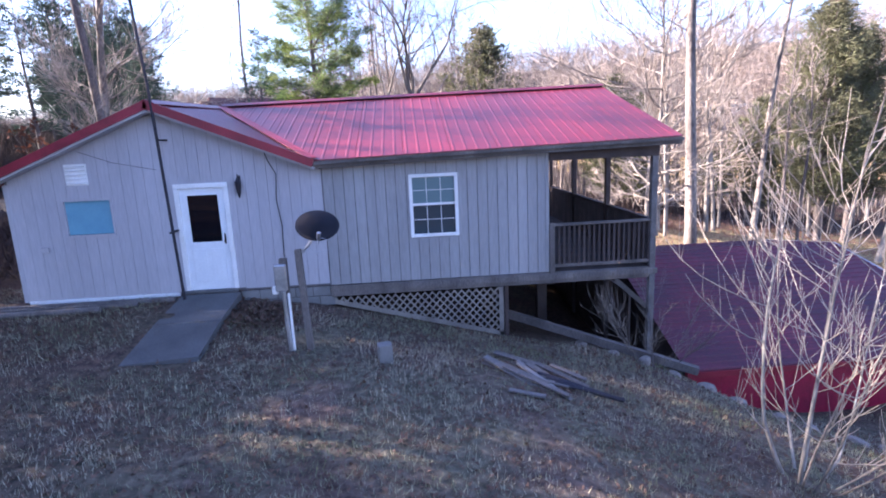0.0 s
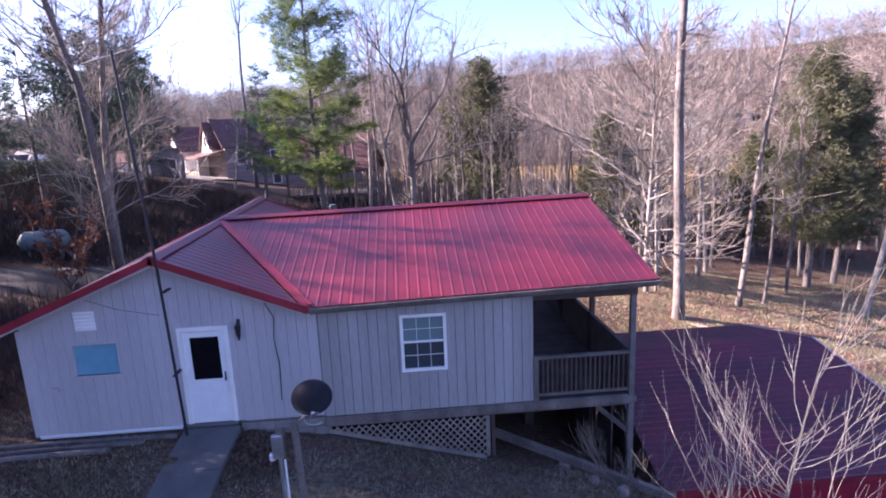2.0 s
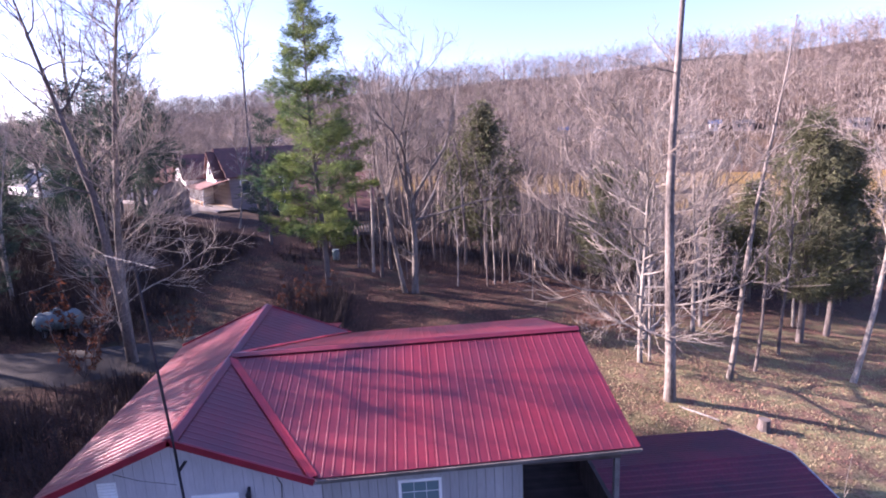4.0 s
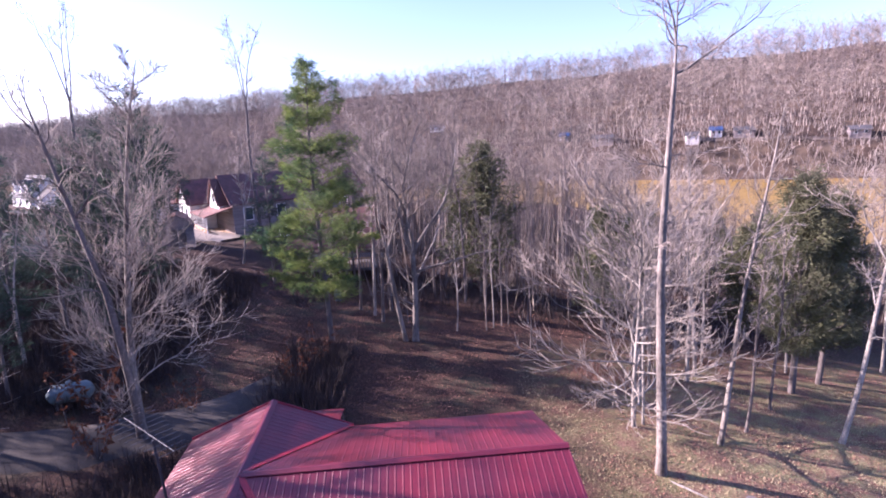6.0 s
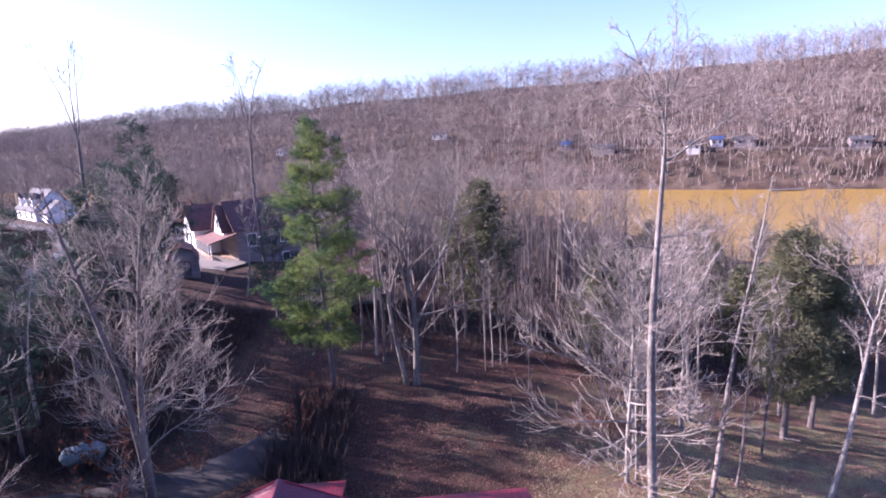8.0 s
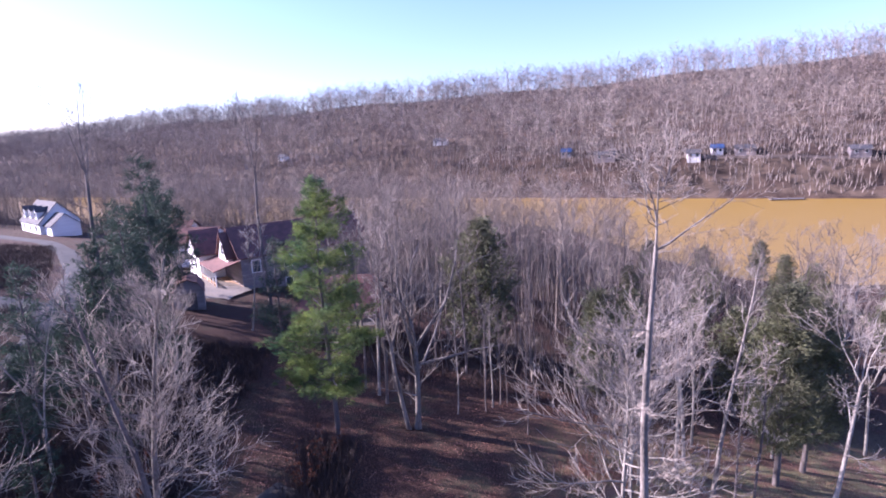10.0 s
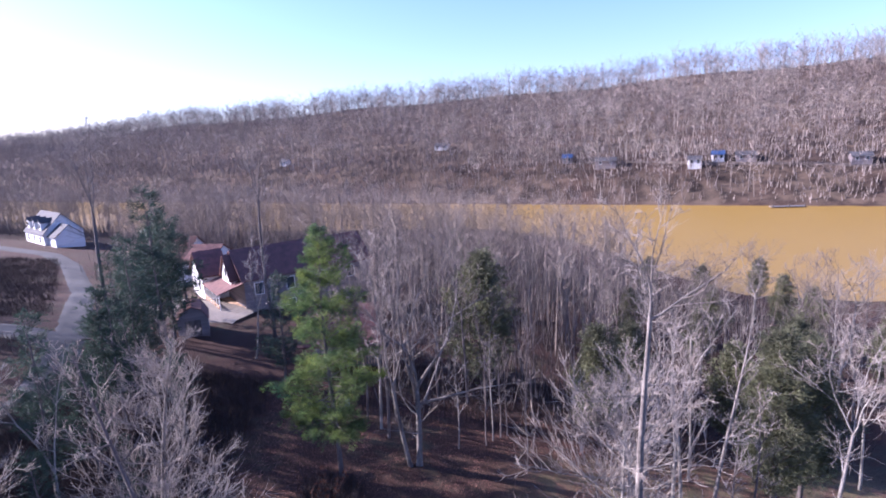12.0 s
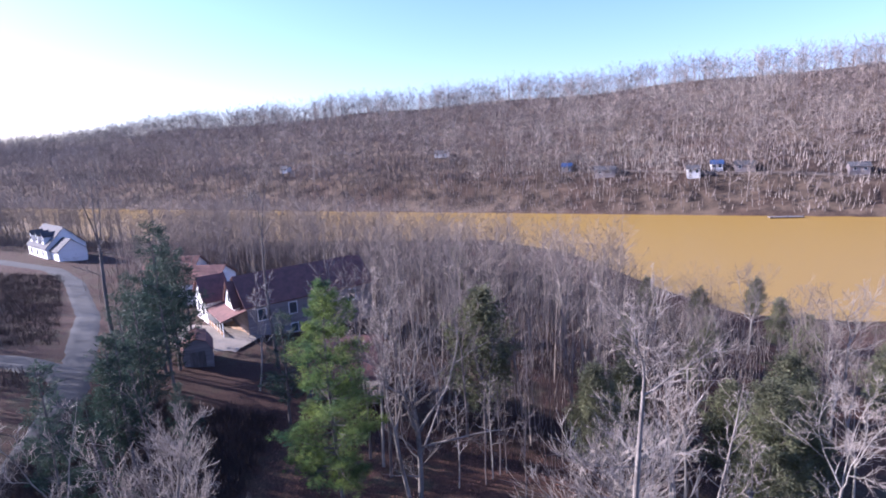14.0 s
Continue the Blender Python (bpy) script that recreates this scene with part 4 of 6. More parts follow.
for i in range(7):
    r = 0.32 * i / 6
    ring = [bm.verts.new((r * math.cos(a) * 1.05, 0.22 * (r / 0.36) ** 2 * 0.5, r * math.sin(a))) for a in np.linspace(0, 2 * math.pi, 28, endpoint=False)] if i else [bm.verts.new((0, 0, 0))]
    if i == 1:
        for k in range(28):
            bm.faces.new((prev[0], ring[k], ring[(k + 1) % 28]))
    elif i > 1:
        for k in range(28):
            bm.faces.new((prev[k], ring[k], ring[(k + 1) % 28], prev[(k + 1) % 28]))
    prev = ring
bmesh.ops.solidify(bm, geom=bm.faces[:], thickness=0.012)
reflector = part("reflector", bm, M_DARKMETAL, dish, "dark oval dish", True)
reflector.matrix_basis = pose(0.27, 0.05, 2.06, -50, 0, 14)
part("mount_arm", tubed([(0.0, 0, 1.6), (0.12, -0.02, 1.72), (0.28, 0.02, 1.95)], 0.02, 8), M_STEEL, dish)
part("feed_arm", tubed([(0.26, 0.0, 1.86), (0.30, -0.22, 1.76), (0.33, -0.34, 1.88)], 0.012, 8), M_STEEL, dish)
part("feed_horn", tubed([(0.32, -0.32, 1.85), (0.34, -0.36, 1.95)], 0.03, 8), M_STEEL, dish)
part("cable_loop", tubed([(0.30 + 0.16 * math.cos(a), -0.12, 1.72 + 0.11 * math.sin(a)) for a in np.linspace(0.4, 5.6, 16)], 0.007, 5), M_STEEL, dish)
pedestal = thing("meter_post", (-1.92, 8.5, height(-1.92, 8.5)), "grey utility post with conduit and meter boxes", "utility post")
part("post", boxed(-0.07, 0.05, -0.04, 0.04, -0.2, 1.5, 0.006), M_WOOD, pedestal)
part("meter_box", boxed(-0.14, 0.04, -0.13, -0.04, 1.0, 1.42, 0.015), M_STEEL, pedestal, "grey metal meter box")
part("meter_box", boxed(-0.2, -0.11, -0.1, -0.03, 0.95, 1.08, 0.015), M_WHITE, pedestal)
part("conduit", tubed([(-0.03, -0.07, 1.0), (-0.02, -0.07, 0.5), (0.0, -0.08, 0.0), (0.0, -0.08, -0.1)], 0.035, 8), M_STEEL, pedestal)
part("conduit", tubed([(0.04, -0.06, 0.95), (0.05, -0.06, -0.1)], 0.022, 8), M_WHITE, pedestal)
block = part("cinder_block", box(box(box(boxed(-0.1, 0.1, -0.1, -0.06, 0, 0.3, 0.005), -0.1, 0.1, 0.06, 0.1, 0, 0.3, 0.005), -0.1, 0.1, -0.06, 0.06, 0, 0.04), -0.1, 0.1, -0.06, 0.06, 0.24, 0.3), M_BLOCK)
block.matrix_basis = pose(-0.42, 7.9, height(-0.42, 7.9) - 0.03, 0, 0, 12)
tagged(block, "single grey concrete block standing in the grass", "concrete block")
rng = random.Random(5)
for k in range(13):
    x, y = 0.95 + rng.uniform(0, 1.4) + k * 0.03, 8.35 - k * 0.09 + rng.uniform(-0.25, 0.25)
    L, w = rng.uniform(0.4, 1.2), rng.uniform(0.05, 0.13)
    p = part("scrap_plank", boxed(-L / 2, L / 2, -w / 2, w / 2, 0, 0.03, 0.004), rng.choice([M_WOOD, M_DECKGREY, M_WOOD]))
    p.matrix_basis = pose(x, y, height(x, y) + 0.02 + 0.02 * (k % 4), rng.uniform(-8, 8), rng.uniform(0, 10) + 6, -38 + rng.uniform(-18, 18))
    tagged(p, "weathered grey scrap plank lying in the yard", "plank", "scrap plank pile")
for k in range(3):
    p = part("pipe", tubed([(-0.5, 0, 0.04), (0, 0.01, 0.05), (0.5, 0, 0.04)], 0.035, 8), M_DARKMETAL)
    p.matrix_basis = pose(2.3 + k * 0.12, 7.55 - 0.1 * k, height(2.3 + k * 0.12, 7.55) + 0.02, 0, 9, -34 + 5 * k)
    tagged(p, "dark plastic pipe end beside the scrap planks", "pipe", "scrap plank pile")
for k in range(3):
    p = part("garden_timber", tubed([(-2.9, 0, 0), (0, 0.02, 0.01), (2.6 - 0.5 * k, 0, 0)], 0.06, 8), M_WOOD)
    p.matrix_basis = pose(-7.1 - 0.1 * k, 10.55 - 0.22 * k, height(-7, 10.5) + 0.03, 0, 0, 1.5 * k)
    tagged(p, "old round landscape timber along the wall foot", "timber", "landscape timbers")
# stone edging at the drop beside the outbuilding
for k in range(11):
    f = k / 10
    x, y = 3.6 + 4.6 * f, 10.9 - 3.6 * f ** 0.8 + rng.uniform(-0.12, 0.12)
    bm = bmesh.new()
    bmesh.ops.create_icosphere(bm, subdivisions=2, radius=0.2)
    for v in bm.verts:
        v.co *= 1 + 0.3 * noise.noise(v.co * 4 + Vector((k, 0, 0)))
        v.co.z = max(-0.1, min(0.12, v.co.z))
    p = part("edging_stone", bm, M_STONE)
    p.matrix_basis = pose(x, y, height(x, y) - 0.01, 0, 0, rng.uniform(0, 360)) @ Matrix.Diagonal((rng.uniform(0.6, 1.2), rng.uniform(0.5, 0.9), rng.uniform(0.6, 1.1), 1))
    tagged(p, "pale rough stone edging the bank", "stone", "stone edging")


# ---- trees ----
def tubes(branches, sides):
    """Tapered tubes along branches [(points, radii)], as vertex and quad arrays."""
    V, F, base = [], [], 0
    ang = np.linspace(0, 2 * math.pi, sides, endpoint=False)
    ca, sa = np.cos(ang)[None, :, None], np.sin(ang)[None, :, None]
    k = np.arange(sides)
    k2 = (k + 1) % sides
    for pts, rad in branches:
        p = np.asarray(pts)
        d = np.gradient(p, axis=0)
        d /= np.linalg.norm(d, axis=1, keepdims=True) + 1e-9
        ref = np.array([0.0, 0.0, 1.0]) if abs(d[0, 2]) < 0.8 else np.array([1.0, 0.0, 0.0])
        a = np.cross(d, ref)
        a /= np.linalg.norm(a, axis=1, keepdims=True) + 1e-9
        c = np.cross(d, a)
        V.append((p[:, None] + (a[:, None] * ca + c[:, None] * sa) * np.asarray(rad)[:, None, None]).reshape(-1, 3))
        for i in range(len(p) - 1):
            o = base + i * sides
            F.append(np.stack([o + k, o + k2, o + sides + k2, o + sides + k], 1))
        base += len(p) * sides
    return np.concatenate(V), np.concatenate(F)


def limb(rng, start, az, el, length, r0, r1, n, lift, wob):
    """A branch that starts at an angle and bends upwards by lift."""
    pts, p = [np.array(start)], np.array(start, float)
    for i in range(n):
        az += rng.gauss(0, wob)
        el += lift / n + rng.gauss(0, wob * 0.6)
        p = p + np.array([math.cos(el) * math.cos(az), math.cos(el) * math.sin(az), math.sin(el)]) * (length / n)
        pts.append(p)
    return np.array(pts), np.linspace(r0, r1, n + 1)


def turned(rng, t, ang):
    """A direction at an angle from t, to a random side."""
    q = np.array([rng.gauss(0, 1), rng.gauss(0, 1), rng.gauss(0, 1)])
    q -= t * float(q @ t)
    q /= np.linalg.norm(q) + 1e-9
    return t * math.cos(ang) + q * math.sin(ang)


def shoot(rng, start, d, length, r0, r1, n, lift, wob):
    """A branch along d that wanders and bends towards the light."""
    p, d = np.array(start, float), np.array(d, float)
    pts = [p]
    for i in range(n):
        d = d + np.array([rng.gauss(0, wob), rng.gauss(0, wob), rng.gauss(0, wob * 0.8) + lift / n])
        d /= np.linalg.norm(d)
        p = p + d * (length / n)
        pts.append(p)
    return np.array(pts), np.linspace(r0, r1, n + 1)


def along(pts, f):
    """The point and the direction at a fraction of a path."""
    u = f * (len(pts) - 1)
    i = min(int(u), len(pts) - 2)
    d = pts[i + 1] - pts[i]
    return pts[i] + d * (u - i), d / (np.linalg.norm(d) + 1e-9)


def bare_tree(seed, h, r, clear=0.3, reach=0.3, limbs=14, subs=6, twigs=5, el=0.6, lift=0.3, lean=(0, 0), wob=0.12, tw=1.0, side=6, fork=0.0, leaders=3, open_=0.32, path=None, extra=(), low=0.8, high=0.42, subang=0.75, lr=0.010):
    """Trunk and limbs, and the finer twigs, of a leafless tree.
    fork: where the trunk splits into leaders; low: how much longer the lower limbs are; extra: single limbs (height, bearing, elevation, length, radius, lift)."""
    rng = random.Random(seed)
    t = np.array([0, 0.015, 0.05, 0.13, 0.25, 0.38, 0.5, 0.62, 0.74, 0.87, 1.0])
    wa = rng.uniform(0, 6.28)
    if path:
        P = np.array(path, float)
        trunk = np.stack([np.interp(t * P[-1, 2], P[:, 2], P[:, k]) for k in range(3)], 1)
        trunk[:, 2] -= 0.2 * (1 - t)
    else:
        trunk = np.stack([h * lean[0] * t + 0.008 * h * np.sin(t * 7 + wa), h * lean[1] * t + 0.008 * h * np.cos(t * 6 + wa), h * t - 0.2 * (1 - t)], 1)
    tr = r * (1 - t) ** 0.8 * 0.95 + 0.014
    tr[0] *= 1.4
    tr[1] *= 1.15
    big, fine, axes = [], [], []
    if fork:
        k = int(np.searchsorted(t, fork))
        p0 = np.array([np.interp(fork, t, trunk[:, c]) for c in range(3)])
        rf = float(np.interp(fork, t, tr))
        big.append((np.vstack([trunk[:k], p0]), np.append(tr[:k], rf)))
        a0 = rng.uniform(0, 6.28)
        for i in range(leaders):
            az, e = a0 + 6.283 * i / leaders + rng.gauss(0, 0.3), 1.5708 - open_ * rng.uniform(0.6, 1.3)
            L = h * (1 - fork) * rng.uniform(0.82, 1.05)
            d = (math.cos(e) * math.cos(az), math.cos(e) * math.sin(az), math.sin(e))
            lp, lrad = shoot(rng, p0, d, L, rf * rng.uniform(0.55, 0.75), 0.012, 9, 0.25, wob * 0.75)
            big.append((lp, lrad))
            axes.append((lp, lrad, 0.15, max(3, limbs // leaders)))
        if clear < fork:
            axes.append((big[0][0], big[0][1], clear / fork, max(2, limbs // 5)))
    else:
        big.append((trunk, tr))
        axes.append((trunk, tr, clear, limbs))
    starts = []
    for ap, ar, f0, n in axes:
        az = rng.uniform(0, 6.28)
        zt = np.linspace(0, 1, len(ap)) if fork else t
        for i in range(n):
            f = f0 + (0.97 - f0) * ((i + rng.random() * 0.7) / n)
            u = float(np.interp(f, zt, np.linspace(0, 1, len(ap))))
            q, d = along(ap, u)
            az += 2.4 + rng.gauss(0, 0.5)
            g = (f - f0) / (1 - f0)
            L = h * reach * (low + (high - low) * g + 0.3 * math.sin(math.pi * g)) * rng.uniform(0.55, 1.25)
            e = el + rng.gauss(0, 0.2) + 0.3 * g
            dd = np.array([math.cos(e) * math.cos(az), math.cos(e) * math.sin(az), math.sin(e)])
            starts.append((q, dd, L, min(float(np.interp(f, zt, ar)) * 0.6, lr * L + 0.012), lift))
    for f, az, e, L, rr, lf in extra:
        q = np.array([np.interp(f, t, trunk[:, c]) for c in range(3)])
        starts.append((q, np.array([math.cos(e) * math.cos(az), math.cos(e) * math.sin(az), math.sin(e)]), L, rr, lf))
    for q, dd, L, rr, lf in starts:
        pts, rad = shoot(rng, q, dd, L, rr, 0.010 * tw + 0.002, 7, lf, wob)
        big.append((pts, rad))
        for j in range(subs):
            g = 0.18 + 0.8 * (j + rng.random()) / subs
            q2, d2 = along(pts, min(g, 0.99))
            L2 = L * rng.uniform(0.28, 0.55) * (1.2 - 0.6 * g)
            p2, r2 = shoot(rng, q2, turned(rng, d2, subang * rng.uniform(0.6, 1.3)), L2, max(0.012 * tw, rr * 0.42 * (1.1 - g)), 0.007 * tw, 4, lift * 0.9, wob * 1.3)
            fine.append((p2, r2))
            for _ in range(twigs):
                q3, d3 = along(p2, rng.uniform(0.15, 0.99))
                fine.append(shoot(rng, q3, turned(rng, d3, rng.uniform(0.3, 1.0)), L2 * rng.uniform(0.3, 0.7), 0.0085 * tw, 0.005 * tw, 2, lift, wob * 1.5))
    return raw_mesh("trunk", *tubes(big, side), True), raw_mesh("crown", *tubes(fine, 3), True)


def needles(pts, dirs, n, length, width, rng):
    """n pointed leaf blades around each of the given places."""
    N = len(pts) * n
    P, D = np.repeat(np.asarray(pts), n, 0), np.repeat(np.asarray(dirs), n, 0)
    d = D + rng.normal(0, 0.75, (N, 3))
    d /= np.linalg.norm(d, axis=1, keepdims=True)
    s = np.cross(d, rng.normal(0, 1, (N, 3)))
    s /= np.linalg.norm(s, axis=1, keepdims=True)
    L = length * rng.uniform(0.6, 1.3, (N, 1))
    b = P + rng.normal(0, length * 0.35, (N, 3))
    V = np.stack([b - s * width * 0.5, b + d * L * 0.5 + np.array([0, 0, 0.1]) * L, b + s * width * 0.5, b + d * L], 1).reshape(-1, 3)
    i = np.arange(N) * 4
    return V, np.stack([i, i + 1, i + 3, i + 2], 1)[:, [0, 1, 2, 3]]


def conifer(seed, h, r, clear, width, tiers, per, blade=0.4, n=9, droop=-0.1, shape=0.8, bw=0.11, gaps=0.15, bare=0.35, spray=0.16, flat=0.45):
    """A trunk with uneven branch whorls, side sprays and their needle tufts."""
    rng, nr = random.Random(seed), np.random.RandomState(seed)
    t = np.linspace(0, 1, 9)
    wa = rng.uniform(0, 6)
    trunk = np.stack([0.008 * h * np.sin(t * 5 + wa), 0.008 * h * np.cos(t * 4 + wa), h * t - 0.2], 1)
    tr = r * (1 - t) ** 0.9 + 0.015
    big, P, D = [(trunk, tr)], [], []
    for i in range(tiers):
        f = clear + (0.985 - clear) * (i / (tiers - 1)) + rng.gauss(0, 0.008)
        g = max(0.0, min(1.0, (f - clear) / (1 - clear)))
        R = width * ((1 - g) ** shape * 0.95 + 0.06) * rng.uniform(0.8, 1.12) * (1 if g > 0.12 else 0.6 + 3.3 * g)
        a0 = rng.uniform(0, 6.28)
        for k in range(per):
            if rng.random() < gaps:
                continue
            az = a0 + 6.283 * k / per + rng.gauss(0, 0.3)
            L = R * rng.uniform(0.55, 1.22)
            s = np.array([np.interp(min(f, 1), t, trunk[:, j]) for j in range(3)])
            pts, rad = limb(rng, s, az, droop + 0.5 * g + rng.gauss(0, 0.13), L, 0.012 + 0.011 * L, 0.006, 4, 0.3, 0.1)
            big.append((pts, rad))
            m = max(2, int(L / (blade * 0.5)))
            for q in range(m):
                v = bare + (1 - bare) * (q + 0.5) / m
                c = np.array([np.interp(v * 4, range(5), pts[:, j]) for j in range(3)])
                for _ in (0, 1):
                    off = nr.normal(0, spray * L * (1.25 - v) + 0.06, 3) * np.array([1, 1, flat])
                    P.append(c + off)
                    D.append([math.cos(az) * 0.7 + off[0], math.sin(az) * 0.7 + off[1], 0.3])
    tm = raw_mesh("trunk", *tubes(big, 5), True)
    cm = raw_mesh("crown", *needles(P, D, n, blade, bw, nr))
    return tm, cm


def plant(name, meshes, x, y, mats, label, category, group="", rz=0.0, s=1.0, tilt=(0, 0)):
    e = new(name)
    e.matrix_basis = pose(x, y, height(x, y) - 0.05, tilt[0], tilt[1], rz) @ Matrix.Diagonal((s, s, s, 1))
    tagged(e, label, category, group)
    for me, mat in zip(meshes, mats):
        link_mesh(me.name.split(".")[0], me, mat, e)
    return e


PALE, BROWN, GREY = (M_PALEBARK, M_TWIG), (M_BARK, M_BROWNTWIG), (M_BARK, M_TWIG)
# variants of leafless trees
V_TALL = [bare_tree(k, 19, 0.22, 0.45, 0.14, 14, 6, 5, 0.7, 0.35, fork=0.6, open_=0.22) for k in (11, 12)]
V_WIDE = [bare_tree(21, 11, 0.12, 0.16, 0.36, 22, 8, 7, 0.35, 0.45, wob=0.14, tw=0.8), bare_tree(22, 11, 0.12, 0.2, 0.34, 20, 8, 7, 0.3, 0.35, wob=0.16, tw=0.8, fork=0.4, leaders=2), bare_tree(23, 11, 0.13, 0.35, 0.30, 20, 8, 7, 0.5, 0.3, wob=0.18, tw=0.8, fork=0.42, leaders=3, open_=0.5)]
V_SLIM = [bare_tree(k, 14, 0.11, 0.38, 0.17, 15, 6, 6, 0.75, 0.3, wob=0.12, fork=fk, leaders=2, open_=0.2, tw=1.25) for k, fk in ((31, 0.5), (32, 0.0), (33, 0.3), (34, 0.42))]
V_THIN = [bare_tree(k, 9, 0.055, 0.35, 0.17, 11, 5, 4, 0.7, 0.3, side=5) for k in (41, 42, 43)]
V_LIGHT = [bare_tree(k, 15, 0.12, 0.4, 0.2, 12, 5, 3, 0.65, 0.3, wob=0.14, side=4, fork=fk, leaders=3, open_=0.3, tw=1.3) for k, fk in ((51, 0.5), (52, 0.0), (53, 0.45), (54, 0.6))]

tall = bare_tree(7, 23.6, 0.24, 0.42, 0.115, 20, 6, 5, 0.35, 0.25, wob=0.13, fork=0.765, leaders=2, open_=0.14, low=0.5, extra=((0.755, 0.15, 0.2, 4.6, 0.06, 0.9), (0.80, 3.3, 0.7, 3.4, 0.04, 0.4), (0.85, 0.6, 0.8, 3.0, 0.035, 0.4), (0.62, 0.0, 0.1, 2.2, 0.03, 0.2), (0.60, 3.4, 0.3, 2.4, 0.03, -0.2), (0.50, 0.3, 0.0, 2.0, 0.03, 0.2)))
plant("bare_tree", tall, 11.7, 22.0, (M_MIDBARK, M_TWIG), "tall pale straight leafless tree beside the cabin", "tree")
wide = bare_tree(25, 16.2, 0.17, 0.14, 0.28, 42, 11, 9, 0.32, 0.5, wob=0.13, tw=0.95, low=1.05, high=0.12, lr=0.005, path=[(0, 0, 0), (0.3, -0.5, 5), (1.5, -1.6, 10), (2.3, -2.1, 13.5), (3.1, -2.2, 16.2)])
plant("bare_tree", wide, -11.7, 23.5, (M_MIDBARK, M_TWIG), "wide grey leafless tree beside the gravel drive", "tree")
leaner = bare_tree(26, 15.5, 0.19, 0.5, 0.2, 14, 7, 6, 0.45, 0.35, wob=0.16, path=[(0, 0, 0), (0.7, -1.4, 3), (1.2, -2.9, 7.5), (0.1, -2.8, 12), (-0.8, -2.6, 15.5)])
plant("bare_tree", leaner, -11.9, 23.7, GREY, "dark leaning leafless tree crossing its neighbour beside the drive", "tree")
oak = bare_tree(15, 18.4, 0.27, 0.2, 0.25, 26, 8, 6, 0.5, 0.3, wob=0.17, fork=0.36, leaders=5, open_=0.36, tw=1.05, extra=((0.29, -0.2, 0.35, 8.0, 0.11, 0.1), (0.26, 0.5, 0.75, 9.0, 0.10, 0.0), (0.24, 2.9, 0.5, 5.0, 0.07, 0.3)))
plant("bare_tree", oak, 0.9, 37.8, (M_MIDBARK, M_BROWNTWIG), "spreading grey leafless oak on leaf-strewn ground", "tree")
plant("bare_tree", bare_tree(16, 16, 0.19, 0.35, 0.2, 16, 7, 6, 0.6, 0.3, lean=(-0.12, 0.02), wob=0.15, fork=0.42, leaders=2), 0.1, 37.9, (M_MIDBARK, M_BROWNTWIG), "grey leafless tree leaning from a shared base", "tree")
